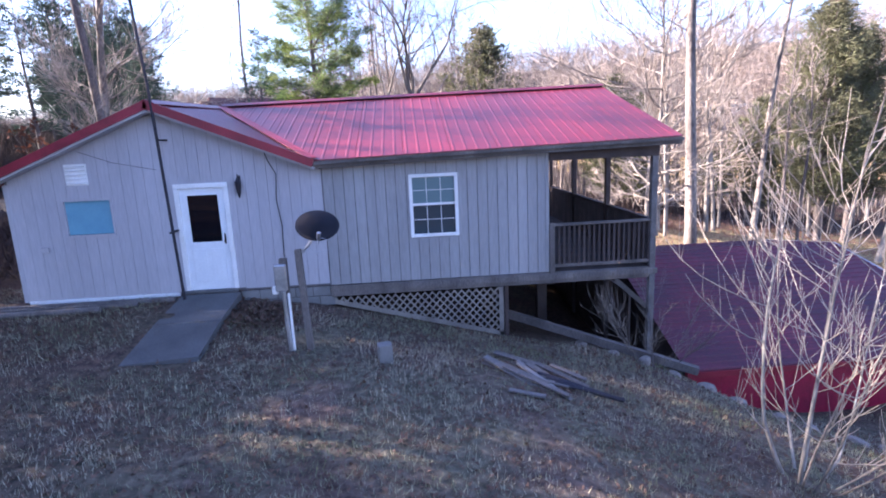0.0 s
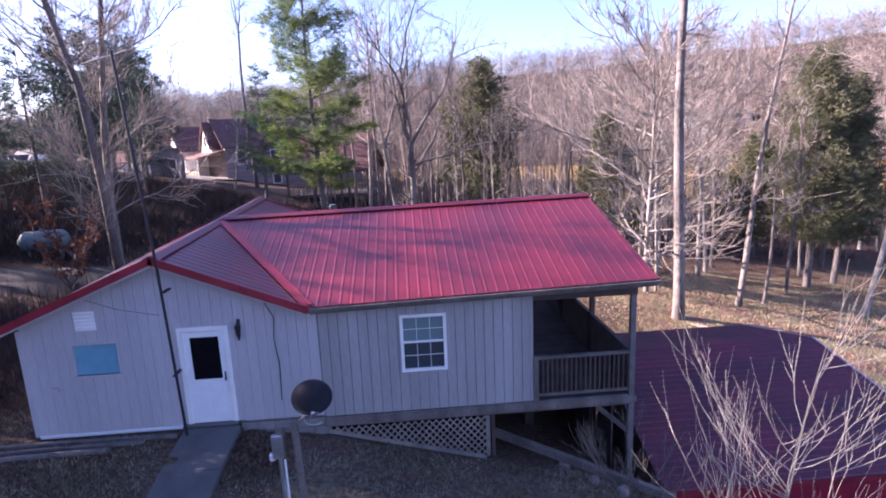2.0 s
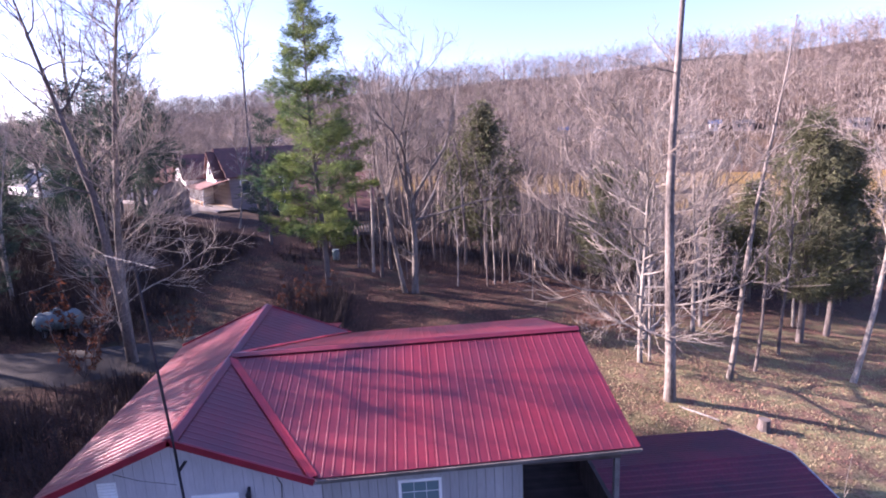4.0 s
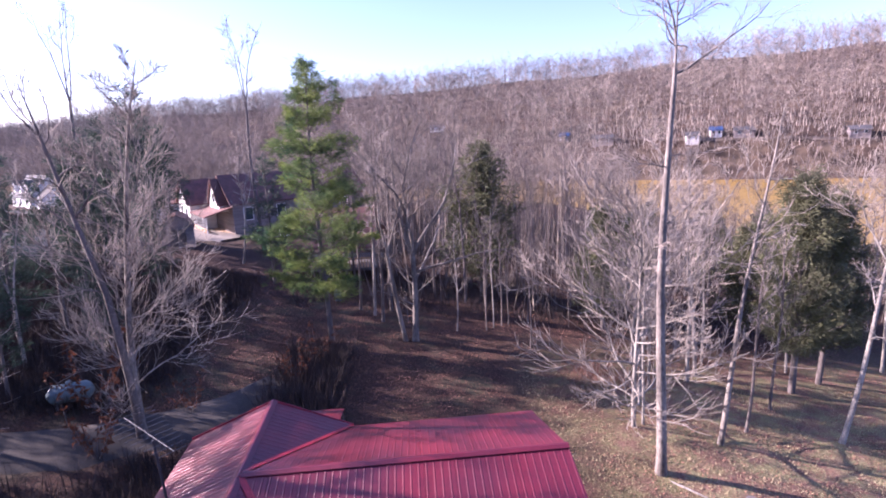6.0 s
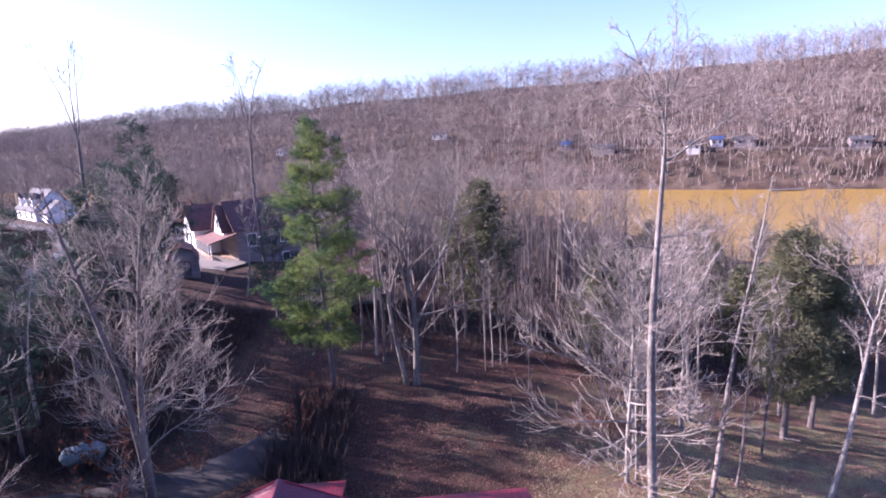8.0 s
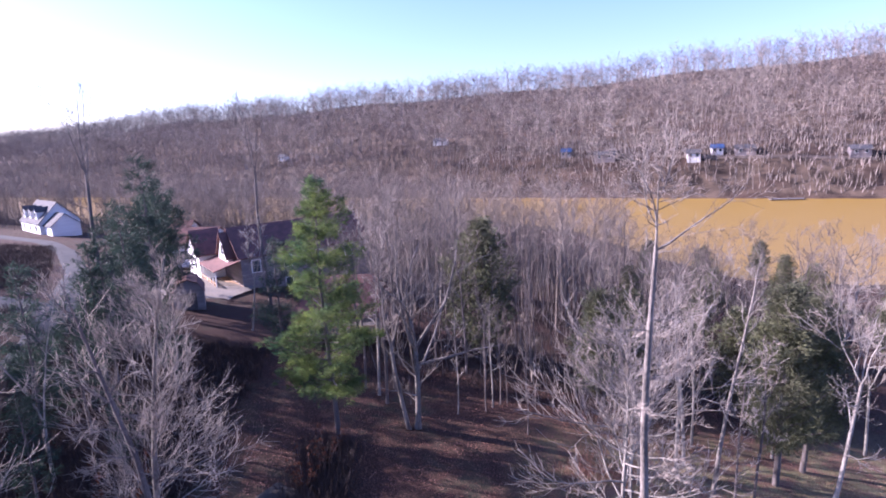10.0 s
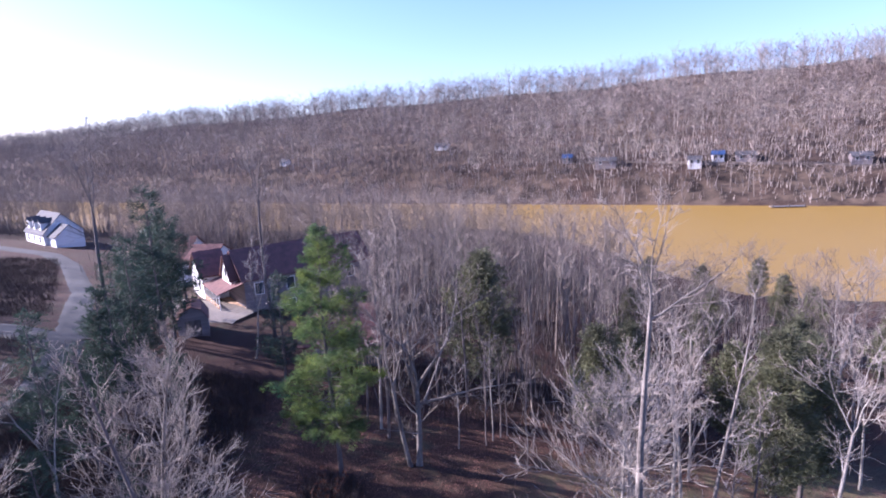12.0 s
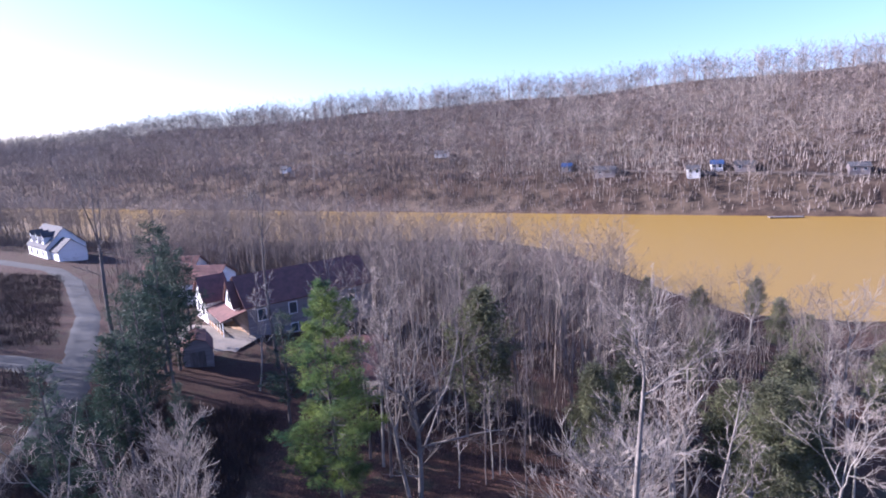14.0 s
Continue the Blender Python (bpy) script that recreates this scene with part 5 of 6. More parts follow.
for x, y, vs, s, rz, mats, lab, tilt in [
    (12.4, 26.2, bare_tree(27, 11.5, 0.11, 0.12, 0.46, 34, 10, 8, 0.12, 0.55, wob=0.12, tw=1.6, low=0.95), 1.1, 10, PALE, "sunlit pale leafless tree with many low branches", (0, 0)),
    (12.9, 26.5, V_THIN[0], 1.2, 40, PALE, "thin sunlit pale leafless tree", (0, 0)),
    (19.2, 33.6, V_SLIM[2], 1.2, 0, PALE, "sunlit pale slim leafless tree, one of a pair", (0, 1)),
    (20.1, 34.6, V_SLIM[3], 1.22, 90, PALE, "sunlit pale slim leafless tree, one of a pair", (0, 5)),
    (16.3, 24.9, bare_tree(36, 17.5, 0.14, 0.62, 0.1, 12, 5, 4, 0.6, 0.3, wob=0.14), 1.0, 0, (M_MIDBARK, M_TWIG), "slender pale leafless tree leaning over grass", (0, 7)),
    (14.6, 30.5, V_WIDE[1], 0.95, 70, PALE, "sunlit pale leafless tree with tangled limbs", (0, 0)),
    (16.4, 36.0, V_WIDE[0], 1.0, 170, PALE, "sunlit pale leafless tree with tangled limbs", (0, 0)),
    (15.6, 31.6, V_SLIM[0], 0.8, 20, PALE, "sunlit pale slim leafless tree", (0, -3)),
    (22.4, 37.5, V_SLIM[3], 0.95, 200, PALE, "sunlit pale slim leafless tree", (0, 3)),
    (19.0, 26.65, V_SLIM[1], 0.78, 0, GREY, "thin grey leafless tree in short grass", (0, 2)),
    (22.8, 30.0, V_SLIM[1], 0.85, 120, GREY, "slim grey leafless tree casting a long shadow", (0, 0)),
    (24.2, 26.1, bare_tree(28, 16.5, 0.15, 0.42, 0.22, 18, 8, 7, 0.4, 0.3, lean=(0.24, 0.1), wob=0.17, fork=0.62, leaders=3, open_=0.55), 1.0, 0, PALE, "pale leafless tree with spreading upper limbs", (0, 0)),
    (28.3, 36.5, V_SLIM[2], 0.9, 30, GREY, "slim grey leafless tree near evergreens", (0, 0)),
    (36.6, 37.3, V_SLIM[3], 1.0, 60, GREY, "slim grey leafless tree near evergreens", (0, 0)),
    (9.3, 37.6, V_THIN[2], 1.0, 0, BROWN, "small brown leafless tree with a pale foot", (0, 0)),
    (7.5, 48.0, V_LIGHT[0], 0.8, 250, BROWN, "brown leafless tree at the wood's edge", (0, 0)),
    (4.2, 40.4, V_THIN[0], 1.0, 170, BROWN, "thin brown leafless sapling", (0, 0)),
    (8.0, 42.6, V_THIN[1], 1.05, 220, BROWN, "thin brown leafless sapling", (0, 0)),
    (8.6, 43.0, V_THIN[2], 0.95, 300, BROWN, "thin brown leafless sapling", (0, 0)),
    (6.6, 41.2, V_THIN[1], 0.9, 30, BROWN, "thin brown leafless sapling", (0, 0)),
    (7.2, 42.0, V_THIN[0], 1.1, 80, BROWN, "thin brown leafless sapling", (0, 0)),
    (10.6, 44.0, V_THIN[2], 1.1, 110, BROWN, "thin brown leafless sapling", (0, 0)),
    (-1.6, 41.5, V_SLIM[1], 1.1, 40, GREY, "slim grey leafless tree beside the oak", (0, 0)),
    (-2.2, 43.0, V_SLIM[0], 1.15, 70, GREY, "slim grey leafless tree beside the oak", (0, 0)),
    (-0.9, 44.5, V_SLIM[1], 1.2, 160, GREY, "slim grey leafless tree beside the oak", (0, 0)),
    (-16.0, 55.0, V_SLIM[3], 0.95, 200, BROWN, "dark leafless tree leaning before the neighbouring house", (0, -8)),
    (44, 49, V_WIDE[2], 1.35, 80, (M_PALEBARK, M_BROWNTWIG), "pale spreading leafless tree among cedars", (0, 0)),
    (57, 63, V_WIDE[1], 1.5, 140, (M_PALEBARK, M_BROWNTWIG), "pale spreading leafless tree among cedars", (0, 0)),
    (33, 58, V_WIDE[2], 1.25, 200, (M_PALEBARK, M_BROWNTWIG), "pale spreading leafless tree among cedars", (0, 0)),
    (52, 76, V_WIDE[2], 1.3, 20, (M_PALEBARK, M_BROWNTWIG), "pale spreading leafless tree among cedars", (0, 0)),
    # three bank trees added to shade the ground behind the cabin
    (-20, 29, V_SLIM[2], 0.9, 10, BROWN, "brown leafless tree on the brushy bank, added for shade", (0, 0)),
    (-18.5, 36, V_THIN[1], 1.2, 0, BROWN, "thin brown leafless tree on the brushy bank, added for shade", (0, 0)),
    (-22.5, 26.5, V_WIDE[2], 0.8, 90, BROWN, "wide grey leafless tree on the brushy bank, added for shade", (0, 0)),
    (-3.5, 44, V_LIGHT[1], 0.95, 20, BROWN, "brown leafless tree behind the pine", (0, 0)),
    (3.0, 50, V_LIGHT[2], 1.0, 20, GREY, "grey leafless tree in the wood", (0, 0)),
]:
    plant("bare_tree", vs, x, y, mats, lab, "tree", "bare trees round the cabin", rz, s, tilt)
dark_tall = bare_tree(13, 25.3, 0.22, 0.55, 0.11, 16, 6, 5, 0.6, 0.35, wob=0.13, tw=1.5, fork=0.66, leaders=3, open_=0.25)
plant("bare_tree", dark_tall, -15.9, 62.2, GREY, "very tall slender dark leafless tree before the neighbouring house", "tree")
plant("bare_tree", V_TALL[1], -31.8, 58.0, GREY, "very tall slender leafless tree beside the road", "tree", s=1.22, rz=40)

pine = conifer(3, 19.0, 0.19, 0.2, 4.5, 24, 5, 0.30, 16, 0.02, 0.62, 0.027, gaps=0.22, bare=0.3, spray=0.17, flat=0.3)
plant("pine_tree", pine, -5.0, 35.9, (M_BARK, M_PINE), "bright green pine tree partly sunlit behind the cabin", "tree")
V_PINE = [conifer(k, 12, 0.16, 0.25, 2.9, 14, 5, 0.40, 5, 0.0, 0.6, 0.075, gaps=0.25, bare=0.35, flat=0.35) for k in (61, 62)]
V_CEDAR = [conifer(k, 9, 0.14, 0.22, 2.5, 26, 8, 0.21, 6, 0.5, 0.42, bw=0.036, gaps=0.1, bare=0.3, spray=0.13, flat=0.9) for k in (71, 72)]
V_CEDAR_FAR = [conifer(k, 9, 0.16, 0.16, 3.4, 17, 6, 0.36, 4, 0.5, 0.45, bw=0.10, gaps=0.1, bare=0.3, spray=0.14, flat=0.9) for k in (73, 74)]
# those farthest left stand out of view, added to shade bank and drive
for x, y, s, rz in [(-27.5, 60.5, 1.38, 0), (-27.0, 53, 1.0, 50), (-23.6, 43.5, 0.72, 90), (-29, 63.5, 1.1, 30), (-26.8, 57.5, 1.0, 140), (-24, 41, 0.5, 70), (-22, 39, 0.95, 15), (-25, 36, 0.85, 65), (-20.5, 33.5, 0.8, 110), (-22.5, 44.5, 0.8, 10), (-30, 68, 1.2, 0), (-11.5, 49, 0.95, 45), (-25.5, 48, 0.95, 20), (-26.5, 65, 1.1, 75), (-24.5, 50, 0.9, 160), (-18, 41, 0.6, 33), (-16.5, 30, 0.5, 12), (-19, 26, 0.6, 47), (-21.5, 31, 0.75, 130), (-30, 25, 1.1, 15), (-33, 29, 1.2, 66), (-28.5, 16.5, 1.0, 100), (-35, 22, 1.2, 140), (-31, 33, 1.0, 200), (-23, 46, 1.05, 31), (-24, 53, 1.1, 77), (-25.5, 58.5, 1.0, 19), (-21.5, 39.5, 0.95, 160)]:
    plant("pine_tree", V_PINE[(int(x) & 1)], x, y, (M_BARK, M_BLUEPINE), "dark blue-green pine tree in a roadside stand partly added for shade", "tree", "roadside pines", rz, s)
for x, y, s, rz in [(7.8, 52, 1.62, 0), (26.0, 32.8, 1.62, 30), (29.5, 34.5, 1.5, 120), (33, 40, 1.2, 200), (29, 43, 1.1, 10), (21, 47, 1.1, 80), (17, 44, 1.15, 66), (38, 48, 1.2, 15), (45, 55, 1.1, 30), (24, 55, 1.0, 5), (36, 62, 1.1, 99), (42, 70, 1.2, 11), (52, 64, 1.5, 22), (48, 84, 1.3, 35), (58, 78, 1.3, 48), (63, 92, 1.2, 51), (31, 72, 1.2, 64), (44, 95, 1.2, 75), (10, 112, 1.6, 88), (54, 54, 1.4, 93)]:
    plant("cedar_tree", (V_CEDAR if y < 42 else V_CEDAR_FAR)[int(rz) % 2], x, y, (M_BARK, M_CEDAR), "dense olive-green cedar tree at the wood's edge", "tree", "cedars", rz, s if y < 53 else 0.72 * s)

# shrub of many pale stems beside the outbuilding, and a smaller one by the porch
def shrub_meshes(seed, n, h, spread_, r):
    rng = random.Random(seed)
    big, fine = [], []
    for i in range(n):
        az, e0 = 6.283 * i / n + rng.gauss(0, 0.4), rng.uniform(0.8, 1.4)
        L = h * rng.uniform(0.7, 1.15)
        pts, rad = limb(rng, (0.12 * math.cos(az), 0.12 * math.sin(az), -0.1), az, e0 * spread_, L, r * rng.uniform(0.6, 1.2), 0.004, 8, 0.35, 0.09)
        big.append((pts, rad))
        for j in range(13):
            g = rng.uniform(0.2, 0.97)
            q = np.array([np.interp(g * 8, range(9), pts[:, c]) for c in range(3)])
            a2 = az + rng.uniform(-1.4, 1.4)
            p2, r2 = limb(rng, q, a2, 0.55 + rng.uniform(-0.4, 0.5), L * rng.uniform(0.2, 0.5), 0.005, 0.0028, 5, 0.4, 0.16)
            fine.append((p2, r2))
            for _ in range(5):
                g2 = rng.uniform(0.2, 0.95)
                q2 = np.array([np.interp(g2 * 5, range(6), p2[:, c]) for c in range(3)])
                fine.append(limb(rng, q2, a2 + rng.uniform(-1.2, 1.2), 0.8 + rng.uniform(-0.3, 0.5), L * rng.uniform(0.06, 0.2), 0.003, 0.0018, 3, 0.3, 0.12))
    return raw_mesh("trunk", *tubes(big, 6), True), raw_mesh("crown", *tubes(fine, 3), True)


plant("bare_shrub", shrub_meshes(8, 9, 3.1, 0.95, 0.018), 4.75, 5.75, (M_PALEBARK, M_TWIG), "large leafless shrub of many pale stems", "shrub", s=1.35, tilt=(0, 9))
plant("bare_shrub", shrub_meshes(6, 7, 2.0, 0.9, 0.009), 4.6, 9.6, (M_BARK, M_BROWNTWIG), "small leafless shrub beside the porch post", "shrub")


# woods as stuff: many trees joined from a few light variants
def light_arrays(seed, h, limbs, r, subs=3, crown=0.32, base_=0.38, tw=0.3, fine=False):
    """A small light tree: bent trunk, limbs to a rounded crown and twigs that fill it."""
    rng = np.random.RandomState(seed)
    rows_v, rows_f = [], []

    def cone(a, b, w):
        base = len(rows_v)
        d = b - a
        s = np.cross(d, [0.3, 0.5, 0.8])
        s /= np.linalg.norm(s) + 1e-9
        c = np.cross(d / (np.linalg.norm(d) + 1e-9), s)
        rows_v.extend([a + s * w, a - s * w * 0.5 + c * w * 0.87, a - s * w * 0.5 - c * w * 0.87, b])
        rows_f.extend([(base, base + 1, base + 3), (base + 1, base + 2, base + 3), (base + 2, base, base + 3)])

    def blade(a, b, w):
        base = len(rows_v)
        s = np.cross(b - a, rng.normal(0, 1, 3))
        s *= w / (np.linalg.norm(s) + 1e-9)
        rows_v.extend([a + s, a - s, b])
        rows_f.append((base, base + 1, base + 2))

    top = np.array([rng.normal(0, 0.06 * h), rng.normal(0, 0.06 * h), h])
    bend = np.array([rng.normal(0, 0.02 * h), rng.normal(0, 0.02 * h), 0])
    cone(np.array([0, 0, -0.5]), top * 1.0 + bend, r)
    for i in range(limbs):
        f = base_ + (0.9 - base_) * (i / limbs)
        a = np.array([0, 0, -0.5]) + (top + bend + np.array([0, 0, 0.5])) * f
        az = i * 2.4 + rng.normal(0, 0.5)
        g = (f - base_) / (0.9 - base_)
        R = h * crown * (0.55 + 0.6 * math.sin(math.pi * (0.15 + 0.75 * g))) * rng.uniform(0.6, 1.2)
        b = a + np.array([R * math.cos(az), R * math.sin(az), R * rng.uniform(0.5, 1.1) + 0.1 * h * g])
        cone(a, b, r * 0.45 * (1.2 - f))
        for _ in range(subs):
            q = a + (b - a) * rng.uniform(0.3, 0.98)
            dq = np.array([math.cos(az), math.sin(az), 0.7]) * 0.5 + rng.normal(0, 0.6, 3)
            dq[2] = abs(dq[2]) * 0.8
            (blade if fine else cone)(q, q + dq / np.linalg.norm(dq) * R * rng.uniform(0.3, 0.7), r * tw * (1.25 - f))
    return np.array(rows_v), np.array(rows_f)


def woods(name, xy, variants, mat, label, lo, hi, seed):
    rng = np.random.RandomState(seed)
    z = heights(xy[:, 0], xy[:, 1])
    keep = z > LAKE + 0.5
    xy, z = xy[keep], z[keep]
    pick, V, F, base = rng.randint(0, len(variants), len(xy)), [], [], 0
    for k, (v, f) in enumerate(variants):
        idx = np.where(pick == k)[0]
        if not len(idx):
            continue
        a, s = rng.uniform(0, 6.28, len(idx)), rng.uniform(lo, hi, len(idx))
        c, n = np.cos(a), np.sin(a)
        P = np.empty((len(idx), len(v), 3))
        wd = s * rng.uniform(0.85, 1.15, len(idx))
        P[..., 0] = (c[:, None] * v[None, :, 0] - n[:, None] * v[None, :, 1]) * wd[:, None] + xy[idx, 0][:, None]
        P[..., 1] = (n[:, None] * v[None, :, 0] + c[:, None] * v[None, :, 1]) * wd[:, None] + xy[idx, 1][:, None]
        P[..., 2] = v[None, :, 2] * s[:, None] + z[idx][:, None]
        V.append(P.reshape(-1, 3))
        F.append((f[None] + (base + np.arange(len(idx)) * len(v))[:, None, None]).reshape(-1, 3))
        base += len(idx) * len(v)
    me = raw_mesh(name, np.concatenate(V), np.concatenate(F))
    return tagged(link_mesh(name, me, mat), label, "woods", kind="stuff")


_r = np.random.RandomState(4)
HV = [light_arrays(k, 16, 9, 0.13, 10, 0.30, 0.4 if k % 2 else 0.3, 0.85, True) for k in range(8)]
s_, u_ = _r.uniform(-840, 300, 6000), 262 * _r.uniform(0.0, 1, 6000)
hill_xy = np.stack([0.908 * s_ + 0.419 * (u_ + 246), -0.419 * s_ + 0.908 * (u_ + 246)], 1)
woods("hillside_woods", hill_xy, HV, M_HILLTWIG, "bare brown winter woods covering the far hillside", 0.5, 1.3, 1)
RV = [light_arrays(k, 20, 12, 0.34, 8, 0.22, 0.34, 0.32, True) for k in range(40, 46)]
s_, u_ = _r.uniform(-640, 300, 330), _r.uniform(212, 250, 330)
woods("ridge_woods", np.stack([0.908 * s_ + 0.419 * (u_ + 243), -0.419 * s_ + 0.908 * (u_ + 243)], 1), RV, M_HILLTWIG, "bare round-crowned trees along the far ridge", 0.4, 1.15, 12)
NV = [light_arrays(k, 19, 14, 0.12, 5, 0.17, 0.42) for k in range(20, 27)]
near_xy = np.stack([_r.uniform(-230, 150, 13000), _r.uniform(48, 235, 13000)], 1)
w_ = np.interp(near_xy[:, 0], SHORE_X, SHORE_Y) - near_xy[:, 1]
_road = np.abs(near_xy[:, 0] + 30 + np.clip(near_xy[:, 1] - 45, 0, 100) * 0.62) < 13
_home = (near_xy[:, 0] > -45) & (near_xy[:, 0] < -8) & (near_xy[:, 1] < 102)
_thin = _r.uniform(0, 1, 13000) < np.where(near_xy[:, 1] < 75, 0.4, 1.0) * np.where(near_xy[:, 0] > 50, 0.45, 1.0)
keep = (w_ > 1) & ~_road & ~_home & _thin & ~((near_xy[:, 0] < -70) & (near_xy[:, 1] < 175)) & (near_xy[:, 0] + 40 > -near_xy[:, 1])
pts_ = near_xy[keep][:2250]
_open = (pts_[:, 0] > 0.42 * pts_[:, 1]) & (pts_[:, 0] > 25)  # low growth towards the open water
woods("lakeside_woods", pts_[~_open], NV, M_BROWNTWIG, "bare winter woods between the cabin and the lake", 0.65, 1.1, 2)
woods("shore_thicket", pts_[_open], NV, M_BROWNTWIG, "low bare thicket along the near shore", 0.42, 0.7, 6)
for x, y in [(_r.uniform(-8, 48), _r.uniform(46, 100)) for _ in range(85)]:
    k = int(x * 7) % 4
    plant("bare_tree", V_LIGHT[k], x, y, (GREY, PALE, BROWN)[int(y) % 3], "slim leafless tree in the lakeside wood", "tree", "lakeside trees", x * 50, (0.75 + 0.4 * ((x * 3.7) % 1)) * (0.55 if x > 0.42 * y and y > 60 else 1.0))

# woods out of view, added to keep sun and sky off yard and bank
edge_xy = np.concatenate([np.stack([_r.uniform(-60, -17, 230), _r.uniform(-35, 14, 230)], 1), np.stack([_r.uniform(-120, -45, 420), _r.uniform(15, 120, 420)], 1)])
edge_xy = edge_xy[(edge_xy[:, 1] < 14) | (edge_xy[:, 0] < -0.85 * edge_xy[:, 1] - 6)]
woods("edge_woods", edge_xy, NV, M_BROWNTWIG, "bare winter woods round the yard's edge, unseen, added for shade", 0.7, 1.1, 3)
# pines and cedars added out of view, so that their shade falls on the yard
for x, y, s in [(-17, 7, 0.85), (-16, 1, 0.9), (-27, 19, 1.0), (-13.5, 9, 0.8), (-11.5, -0.5, 0.8), (-15.5, 11.5, 0.9), (-17.5, 13.5, 0.9)]:
    plant("pine_tree", V_PINE[int(y) & 1], x, y, (M_BARK, M_BLUEPINE), "dark blue-green pine tree, unseen, added to shade the yard", "tree", "yard pines", x * 30, s)
for x, y, s in [(-13.2, 7.4, 0.72), (-12.9, 10.4, 0.7), (-13.4, 4.4, 0.72), (-13.8, 1.5, 0.72)]:
    plant("cedar_tree", V_CEDAR_FAR[int(y) & 1], x, y, (M_BARK, M_CEDAR), "dense olive-green cedar tree, unseen, added to shade the yard", "tree", "cedars", x * 30, s)
# more trees than grow here, added to throw shade over bank and road
field_xy = np.stack([_r.uniform(-115, -48, 200), _r.uniform(58, 135, 200)], 1)
field_xy = field_xy[field_xy[:, 0] < -50 - 0.65 * (field_xy[:, 1] - 60)]
woods("field_trees", field_xy, NV, M_BROWNTWIG, "scattered bare trees on the bank above the road, some added for shade", 0.7, 1.0, 5)

# trees added beyond the left edge of view, to dapple the roof with shade
for x, y, k in ((-16.8, 17.6, 0), (-20.5, 18.0, 1), (-24, 21.5, 2)):
    plant("bare_tree", V_WIDE[k], x, y, GREY, "wide grey leafless tree, unseen, added to dapple the roof", "tree", "bare trees round the cabin", 60 * k, 1.15)


def saplings(name, xy, h, w, mat, label, seed):
    """Slender young stems, three-sided, in one sheet of undergrowth."""
    rng = np.random.RandomState(seed)
    z = heights(xy[:, 0], xy[:, 1])
    xy, z = xy[z > LAKE + 0.5], z[z > LAKE + 0.5]
    N = len(xy)
    B = np.column_stack([xy, z - 0.3])
    H = h * rng.uniform(0.4, 1.3, N)
    tip = B + np.column_stack([rng.normal(0, 0.16, N) * H, rng.normal(0, 0.16, N) * H, H])
    ring = [B + w * np.array([math.cos(a), math.sin(a), 0]) for a in (0, 2.1, 4.2)]
    i = np.arange(N) * 4
    V = np.stack(ring + [tip], 1).reshape(-1, 3)
    F = np.concatenate([np.stack([i, i + 1, i + 3], 1), np.stack([i + 1, i + 2, i + 3], 1), np.stack([i + 2, i, i + 3], 1)])
    return tagged(link_mesh(name, raw_mesh(name, V, F), mat), label, "undergrowth", kind="stuff")


s_, u_ = _r.uniform(-840, 300, 22000), 262 * _r.uniform(0.0, 1, 22000)
saplings("hillside_saplings", np.stack([0.908 * s_ + 0.419 * (u_ + 246), -0.419 * s_ + 0.908 * (u_ + 246)], 1), 6.0, 0.16, M_HILLTWIG, "young bare saplings between the far hillside's trees", 8)
s_, u_ = _r.uniform(-500, 300, 7000), _r.uniform(0, 55, 7000)
saplings("shore_saplings", np.stack([0.908 * s_ + 0.419 * (u_ + 243), -0.419 * s_ + 0.908 * (u_ + 243)], 1), 3.6, 0.2, M_HILLTWIG, "low bare thicket along the far shore", 18)
x_ = _r.uniform(26, 130, 2600)
saplings("near_shore_saplings", np.column_stack([x_, np.interp(x_, SHORE_X, SHORE_Y) - _r.uniform(0, 20, 2600)]), 4.2, 0.06, M_BROWNTWIG, "low bare thicket along the near shore", 19)
saplings("lakeside_saplings", np.repeat(pts_, 8, 0) + _r.normal(0, 3.5, (len(pts_) * 8, 2)), 6.5, 0.05, M_BROWNTWIG, "young bare saplings in the lakeside wood", 9)


# ---- neighbouring houses ----
def gable_block(parent, x0, x1, y0, y1, z0, ze, zr, along, wall, roofmat, over=0.4):
    """Walls and a pitched roof over a box; along: the ridge's axis."""
    bm = bmesh.new()
    if along == "x":
        m = (y0 + y1) / 2
        prism(bm, [(y0, z0), (y1, z0), (y1, ze), (m, zr - 0.05), (y0, ze)], x0, x1, "x")
        part("wall", bm, wall, parent)
        k = (zr - ze) / (m - y0)
        for s in (y0 - over, y1 + over):
            part("roof", slab(bmesh.new(), [(x0 - over, m, zr + 0.1), (x1 + over, m, zr + 0.1), (x1 + over, s, ze - k * over + 0.1), (x0 - over, s, ze - k * over + 0.1)], 0.14), roofmat, parent)
    else:
        m = (x0 + x1) / 2
        prism(bm, [(x0, z0), (x1, z0), (x1, ze), (m, zr - 0.05), (x0, ze)], y0, y1, "y")
        part("wall", bm, wall, parent)
        k = (zr - ze) / (m - x0)
        for s in (x0 - over, x1 + over):
            part("roof", slab(bmesh.new(), [(m, y0 - over, zr + 0.1), (m, y1 + over, zr + 0.1), (s, y1 + over, ze - k * over + 0.1), (s, y0 - over, ze - k * over + 0.1)], 0.14), roofmat, parent)


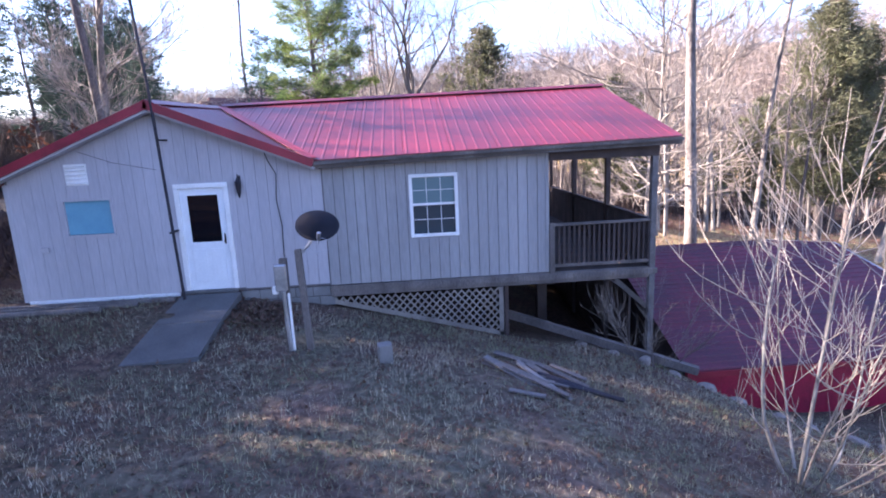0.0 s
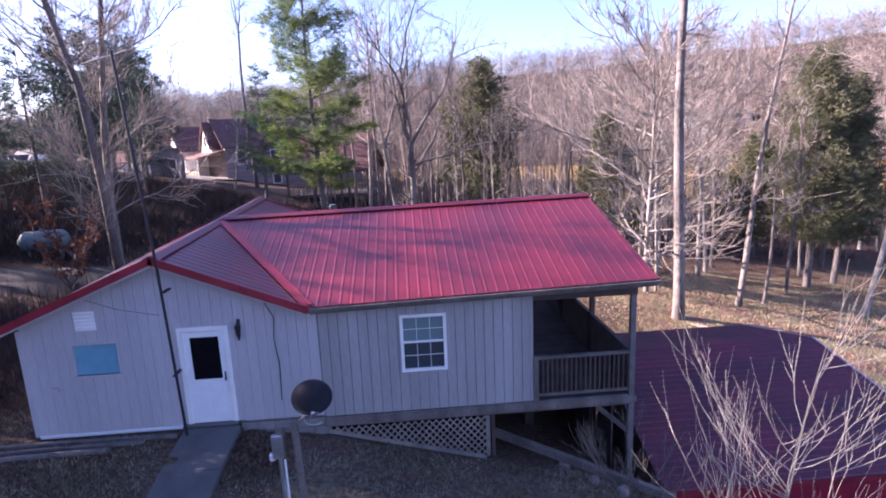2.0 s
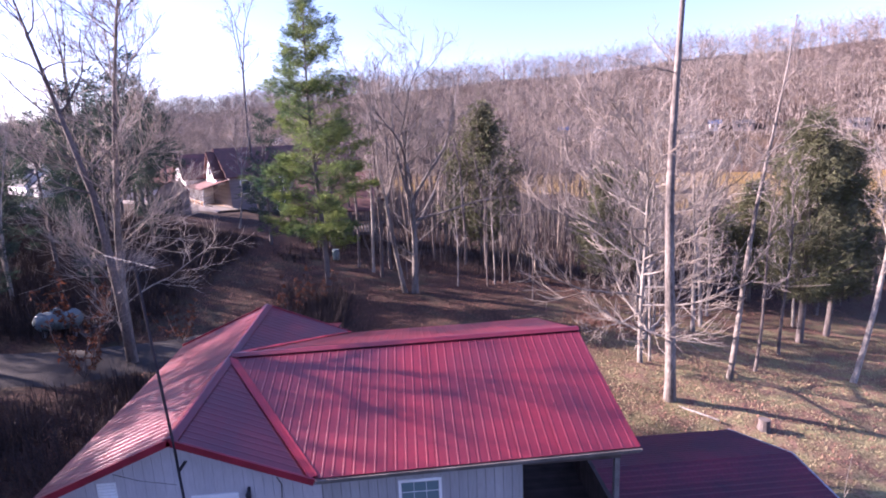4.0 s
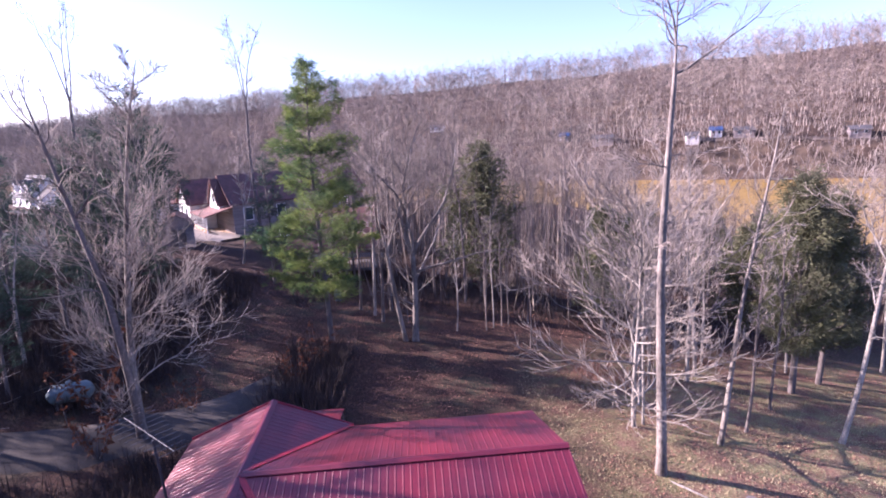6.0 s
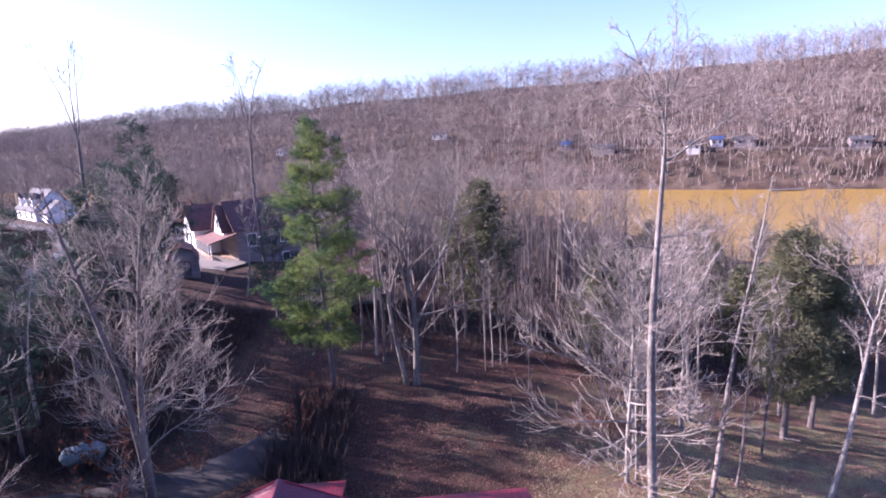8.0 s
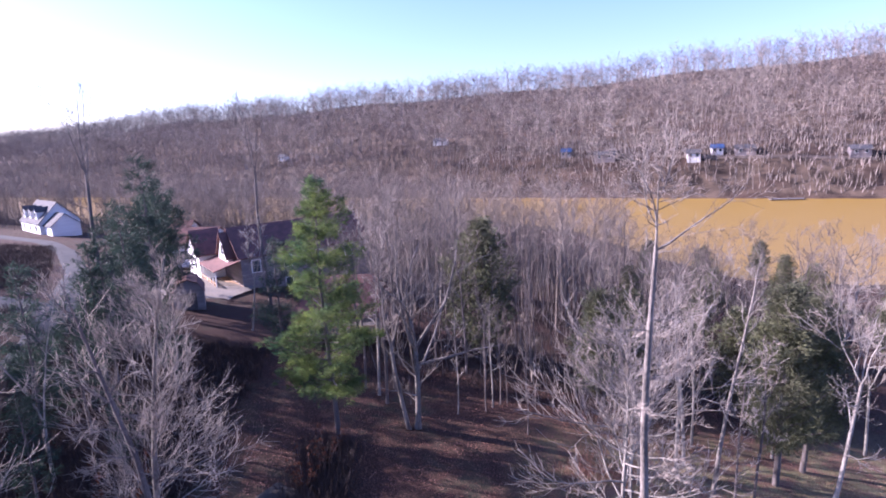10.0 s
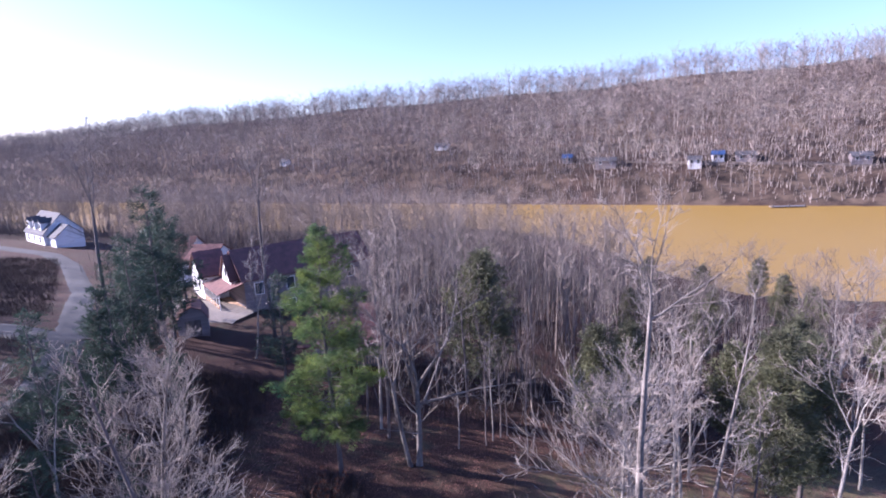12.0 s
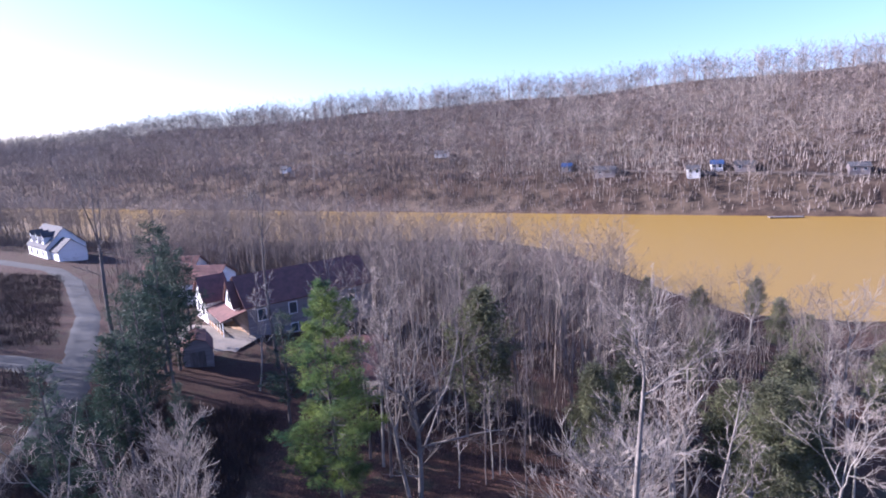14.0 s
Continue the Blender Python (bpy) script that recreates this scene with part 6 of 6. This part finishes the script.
def far_window(parent, x, y, z, w, h, face="y"):
    e = new("window")
    e.parent = parent
    d = 0.06
    if face == "y":
        part("frame", boxed(x - w / 2 - 0.1, x + w / 2 + 0.1, y - d, y, z - 0.1, z + h + 0.1), M_WHITE, e)
        part("pane", boxed(x - w / 2, x + w / 2, y - d - 0.02, y - d, z, z + h), M_GLASS, e)
    else:
        part("frame", boxed(x - d, x, y - w / 2 - 0.1, y + w / 2 + 0.1, z - 0.1, z + h + 0.1), M_WHITE, e)
        part("pane", boxed(x - d - 0.02, x - d, y - w / 2, y + w / 2, z, z + h), M_GLASS, e)


nx, ny = -20.6, 80.0
nh = thing("neighbour_house", (nx, ny, 2.0), "large taupe house with brown roof and white gables", "house", rz=33)
gable_block(nh, -5, 14.5, -5, 4, -2.5, 3.6, 7.0, "x", M_TAUPE, M_BROWNROOF)
gable_block(nh, -8.5, -5.05, 3.2, 9.5, -1.0, 3.4, 6.3, "x", M_WHITESIDING, M_BROWNROOF)
gable_block(nh, -6.2, -5.05, -3.2, 1.2, 2.4, 3.6, 6.6, "x", M_WHITESIDING, M_BROWNROOF, 0.3)
part("porch_roof", slab(bmesh.new(), [(-5.05, -5, 3.1), (-5.05, 3.0, 3.1), (-8.6, 3.0, 2.2), (-8.6, -5, 2.2)], 0.15), M_BROWNROOF, nh)
part("porch_deck", boxed(-8.5, -5.05, -5, 3, -0.9, -0.5), M_TANWOOD, nh)
for k in range(6):
    part("porch_post", boxed(-8.45, -8.32, -4.9 + k * 1.55, -4.77 + k * 1.55, -1.6, 2.2), M_WHITE, nh)
part("porch_rail", boxed(-8.45, -8.35, -4.9, 2.9, 0.42, 0.55), M_TANWOOD, nh)
for k in range(32):
    part("baluster", boxed(-8.43, -8.37, -4.8 + k * 0.24, -4.72 + k * 0.24, -0.5, 0.43), M_TANWOOD, nh)
for x in (-3, 1.5, 6.3, 11):
    far_window(nh, x, -5.0, 1.2, 1.1, 1.6)
far_window(nh, 1.5, -5.0, -1.6, 1.0, 1.2)
for y in (5.0, 7.6):
    far_window(nh, -8.5, y, 1.0, 0.9, 1.6, "x")
far_window(nh, -6.2, -1.0, 3.6, 0.9, 1.2, "x")
pav = thing("garden_pavilion", (-7.2, 57.5, height(-7.2, 57.5)), "dark brown shingled pavilion on posts behind the pine", "pavilion", rz=-6)
for y_, z_ in ((-4.2, 3.2), (4.2, 3.2)):
    part("roof", slab(bmesh.new(), [(-3.2, 0, 6.6), (4.6, 0, 6.6), (5.4, y_, z_), (-4.0, y_, z_)], 0.16), M_BROWNROOF, pav)
part("deck", boxed(-3.4, 4.8, -3.6, 3.6, 0.7, 0.95), M_WOOD, pav)
for x in (-3.2, -0.6, 2.0, 4.6):
    for y in (-3.5, 3.5):
        part("post", boxed(x - 0.1, x + 0.1, y - 0.1, y + 0.1, -1.2, 3.5), M_WOOD, pav)
part("rail", boxed(-3.2, 4.6, -3.55, -3.45, 1.85, 1.98), M_TANWOOD, pav)
for k in range(26):
    part("baluster", boxed(-3.1 + k * 0.3, -3.02 + k * 0.3, -3.53, -3.47, 0.95, 1.86), M_TANWOOD, pav)
g2 = thing("garage", (-38.0, 100.0, 0.6), "white garage with red-brown shingle roof", "building", rz=-8)
gable_block(g2, -4.5, 4.5, -4, 4, -1, 3.2, 5.4, "x", M_WHITESIDING, M_REDSHINGLE)
far_window(g2, 0, -4.0, 0.8, 1.6, 1.2)
g3 = thing("back_house", (-46.0, 108.0, 0.0), "white house with dark brown roof behind the garage", "house", rz=-8)
gable_block(g3, -5, 5, -4, 4, -1, 3.6, 6.4, "x", M_WHITESIDING, M_BROWNROOF)
far_window(g3, -2, -4.0, 1.0, 1.2, 1.4)
far_window(g3, 2, -4.0, 1.0, 1.2, 1.4)
wh = thing("white_house", (-104.0, 165.0, -1.8), "white house with grey roof and three dormers", "house", rz=-42)
gable_block(wh, -8, 8, -5, 5, -1, 3.2, 8.4, "x", M_WHITESIDING, M_GREYROOF)
gable_block(wh, 8, 14, -4, 3, -1, 2.6, 5.6, "x", M_WHITESIDING, M_GREYROOF)
for x in (-5, 0, 5):
    gable_block(wh, x - 0.9, x + 0.9, -4.6, -1.5, 4.0, 6.2, 7.2, "y", M_WHITESIDING, M_GREYROOF, 0.2)
    far_window(wh, x, -4.6, 4.6, 0.9, 1.3)
    far_window(wh, x, -5.0, 0.6, 1.1, 1.6)
shed = thing("garden_shed", (-24.8, 62.0, height(-24.8, 62.0)), "small dark barn-shaped shed with reddish roof", "shed", rz=20)
part("wall", prism(bmesh.new(), [(-1.6, -0.3), (1.6, -0.3), (1.6, 2.0), (1.0, 3.0), (0, 3.4), (-1.0, 3.0), (-1.6, 2.0)], -2, 2), M_TAUPE, shed)
for a, b in (((-1.75, 1.9), (-1.05, 3.08)), ((-1.05, 3.08), (0, 3.5)), ((0, 3.5), (1.05, 3.08)), ((1.05, 3.08), (1.75, 1.9))):
    part("roof", slab(bmesh.new(), [(a[0], -2.2, a[1]), (b[0], -2.2, b[1]), (b[0], 2.2, b[1]), (a[0], 2.2, a[1])], 0.06), M_REDSHINGLE, shed)
for x in (-0.42, 0.42):
    part("door", boxed(x - 0.4, x + 0.4, -2.05, -2.0, 0, 1.9), M_WOOD, shed)
tank = thing("gas_tank", (-16.0, 25.8, height(-16.0, 25.8)), "pale green propane tank on legs beside the bank", "tank", rz=20)
part("body", tubed([(-1.0, 0, 0.75), (-0.85, 0, 0.75), (-0.7, 0, 0.75), (0.7, 0, 0.75), (0.85, 0, 0.75), (1.0, 0, 0.75)], [0.12, 0.36, 0.46, 0.46, 0.36, 0.12], 16), M_TANK, tank, "", True)
for x in (-0.6, 0.6):
    part("leg", boxed(x - 0.06, x + 0.06, -0.3, 0.3, -0.1, 0.36), M_STEEL, tank)
part("dome", tubed([(0, 0, 1.18), (0, 0, 1.34)], [0.16, 0.13], 10), M_TANK, tank)

# far shore: cottages, a dock
dock = thing("boat_dock", (141, 196, LAKE), "weathered floating dock at the far shore", "dock", rz=-12)
part("platform", boxed(-6, 6, -1.2, 1.2, 0.25, 0.5), M_DECKGREY, dock)
for x in (-5.5, 0, 5.5):
    part("pile", boxed(x - 0.12, x + 0.12, -1.3, -1.06, -1.5, 1.3), M_WOOD, dock)
for x, y, w, wall, rf, lab in [(134, 233, 6, M_WHITESIDING, M_BLUE, "white lakeside cottage with blue roof on the far hillside"), (91, 250.5, 12, M_TAUPE, M_GREYROOF, "grey lakeside cottage on the far hillside"),
                               (77, 264, 6, M_TAUPE, M_BLUE, "small blue-roofed cottage on the far hillside"), (20, 322, 10, M_WHITESIDING, M_GREYROOF, "white cottage among bare trees on the far hillside"),
                               (-75, 345, 6, M_WHITESIDING, M_GREYROOF, "small white cottage among far bare trees"), (178, 208.5, 9, M_TAUPE, M_GREYROOF, "low grey cottage near the far shore"), (124, 233.5, 7, M_WHITESIDING, M_GREYROOF, "small white cottage on the far hillside"), (143, 227.5, 10, M_TAUPE, M_GREYROOF, "long grey cottage beside the far gravel road")]:
    c = thing("lakeside_cottage", (x, y, height(x, y)), lab, "house", rz=-24)
    w *= 0.75
    gable_block(c, -w / 2, w / 2, -2.5, 2.5, -3, 2.2, 3.6, "x", wall, rf)
    far_window(c, -w / 4, -2.5, 0.6, 1.0, 1.2)
    far_window(c, w / 4, -2.5, 0.6, 1.0, 1.2)


# ---- ground cover ----
def scatter(name, xy, n_each, size, mat, label, category, seed, up=0.4, width=0.3, lift=0.0, spread_=0.15):
    """Small blades or leaves standing or lying on the ground."""
    rng = np.random.RandomState(seed)
    P = np.repeat(xy, n_each, 0) + rng.normal(0, spread_, (len(xy) * n_each, 2))
    z = heights(P[:, 0], P[:, 1]) + lift
    N = len(P)
    a, e = rng.uniform(0, 6.283, N), rng.normal(up, 0.4, N)
    d = np.stack([np.cos(e) * np.cos(a), np.cos(e) * np.sin(a), np.abs(np.sin(e)) + 0.02], 1)
    s = np.stack([-np.sin(a), np.cos(a), rng.normal(0, 0.25, N)], 1)
    L = size * rng.uniform(0.5, 1.4, (N, 1))
    B = np.column_stack([P, z])
    V = np.stack([B - s * L * width * 0.5, B + s * L * width * 0.5, B + d * L], 1).reshape(-1, 3)
    i = np.arange(N) * 3
    me = raw_mesh(name, V, np.stack([i, i + 1, i + 2], 1))
    return tagged(link_mesh(name, me, mat), label, category, kind="stuff")


_r = np.random.RandomState(9)


def free(xy):
    x, y = xy[:, 0], xy[:, 1]
    inside = (x > -7.7) & (x < 5.3) & (y > 10.7) & (y < 19.1) | (x > 5.4) & (x < 13.5) & (y > 10.3) & (y < 17) | (x > -4.5) & (x < -3.2) & (y > 7.9) & (y < 10.9)
    return xy[~inside]


def area(n, x0, x1, y0, y1):
    return free(np.stack([_r.uniform(x0, x1, n), _r.uniform(y0, y1, n)], 1))


scatter("yard_leaves", area(38000, -12, 10, 1.5, 12), 1, 0.055, M_LEAF, "brown fallen leaves strewn over the yard", "leaves", 1, 0.25, 0.8, 0.015)
scatter("leaf_drift", np.column_stack([_r.normal(-2.8, 0.32, 1500), _r.normal(10.05, 0.42, 1500)]), 1, 0.075, M_LEAF, "drift of dark fallen leaves beside the walkway", "leaves", 21, 0.3, 0.8, 0.02)
scatter("yard_grass", area(24000, -12, 10, 1.5, 12), 5, 0.08, M_DRYGRASS, "short dry winter grass in the yard", "grass", 2, 1.0, 0.10, 0.0, 0.06)
scatter("grove_leaves", area(70000, -12, 36, 17, 50), 1, 0.075, M_GROVELEAF, "fallen leaves under the grove", "leaves", 3, 0.25, 0.8, 0.02)
scatter("grove_grass", area(26000, 7, 36, 10, 34), 3, 0.09, M_GROVEGRASS, "dry grass between the grove's trees", "grass", 4, 0.7, 0.3, 0.0, 0.1)


def brush(name, xy, n_each, h, mat, label, seed, width=0.012):
    rng = np.random.RandomState(seed)
    return scatter(name, xy, n_each, h, mat, label, "brush", seed, 0.95, width, -0.03, 0.4)


FIELD = np.stack([_r.uniform(-100, -36, 8200), _r.uniform(50, 131, 8200)], 1)
FIELD = FIELD[(FIELD[:, 0] < -38.8 - 0.6 * (FIELD[:, 1] - 58)) & (np.abs(FIELD[:, 1] - 60) > 5)]
_bank = np.concatenate([area(900, -26, -9, 12, 24), area(2600, -30, -13, 24, 50)])
_bank = _bank[(np.abs(_bank[:, 1] - np.interp(_bank[:, 0], [-32, -22, -14, -9], [22, 20.5, 22.5, 26])) > 3.0)]
brush("bank_brush", _bank, 22, 0.9, M_BRUSH, "tangled dry brown brush on the bank", 6, 0.035)
brush("field_brush", FIELD, 12, 0.9, M_BRUSH, "dry brown brush and grass on the bank above the road", 11, 0.06)
brush("row_brush", np.stack([_r.uniform(-7.0, -3.8, 160), _r.uniform(24, 35, 160)], 1), 30, 1.3, M_BRUSH, "row of dark tangled brush behind the cabin", 7, 0.04)
brush("wood_brush", area(1800, -10, 40, 44, 75), 12, 0.9, M_BRUSH, "low brown undergrowth in the wood", 8, 0.05)


def leafy_sapling(seed):
    """Nine stems from one root, each a part, and the leaves that they still hold."""
    rng, nr = random.Random(seed), np.random.RandomState(seed)
    stems, P, D = [], [], []
    for i in range(9):
        pts, rad = limb(rng, (0, 0, 0), i * 0.7, 0.9, rng.uniform(2.0, 3.6), 0.03, 0.006, 5, 0.3, 0.15)
        stems.append(raw_mesh("stem", *tubes([(pts, rad)], 4), True))
        for q in pts[2:]:
            P.append(q)
            D.append([0, 0, -0.4])
    return stems + [raw_mesh("leaves", *needles(P, D, 9, 0.22, 0.14, nr))]


for x, y, s in [(-12.8, 21.8, 1.0), (-14.5, 25.5, 1.3), (-5.2, 33.0, 0.8), (-6.2, 30.0, 0.8), (-10.6, 26.0, 0.7)]:
    plant("oak_sapling", leafy_sapling(int(-x * 10)), x, y, [M_BARK] * 9 + [M_RUST], "oak sapling still holding rust-brown leaves", "tree", "oak saplings", x * 40, s)
drum = part("barrel", tubed([(0, 0, 0), (0, 0, 0.3), (0, 0, 0.6), (0, 0, 0.9)], [0.28, 0.31, 0.31, 0.28], 14), M_TANK)
drum.matrix_basis = pose(-5.6, 46.1, height(-5.6, 46.1))
tagged(drum, "pale blue-green barrel standing among the trees", "barrel")

bm = bmesh.new()
tube(bm, [(0, 0, -0.1), (0.01, 0, 0.15), (0.02, 0.01, 0.45)], [0.32, 0.24, 0.22], 12)
stump = part("tree_stump", bm, M_BARK)
stump.matrix_basis = pose(14.8, 19.7, height(14.8, 19.7))
tagged(stump, "grey weathered tree stump in the grass", "stump")
pole_ = part("fallen_pole", tubed([(-0.95, 0, 0.05), (0, 0.02, 0.06), (0.95, 0, 0.05)], [0.045, 0.05, 0.04], 8), M_PALEBARK)
pole_.matrix_basis = pose(12.5, 20.8, height(12.5, 20.8) + 0.02, 0, 0, -52)
tagged(pole_, "pale fallen pole lying beside the tall tree", "pole")
brush("brush_pile", np.column_stack([_r.normal(13.0, 1.6, 90), _r.normal(33.0, 0.9, 90)]), 26, 0.7, M_GROVELEAF, "heap of brown leaves and cut branches among the trees", 15, 0.03)
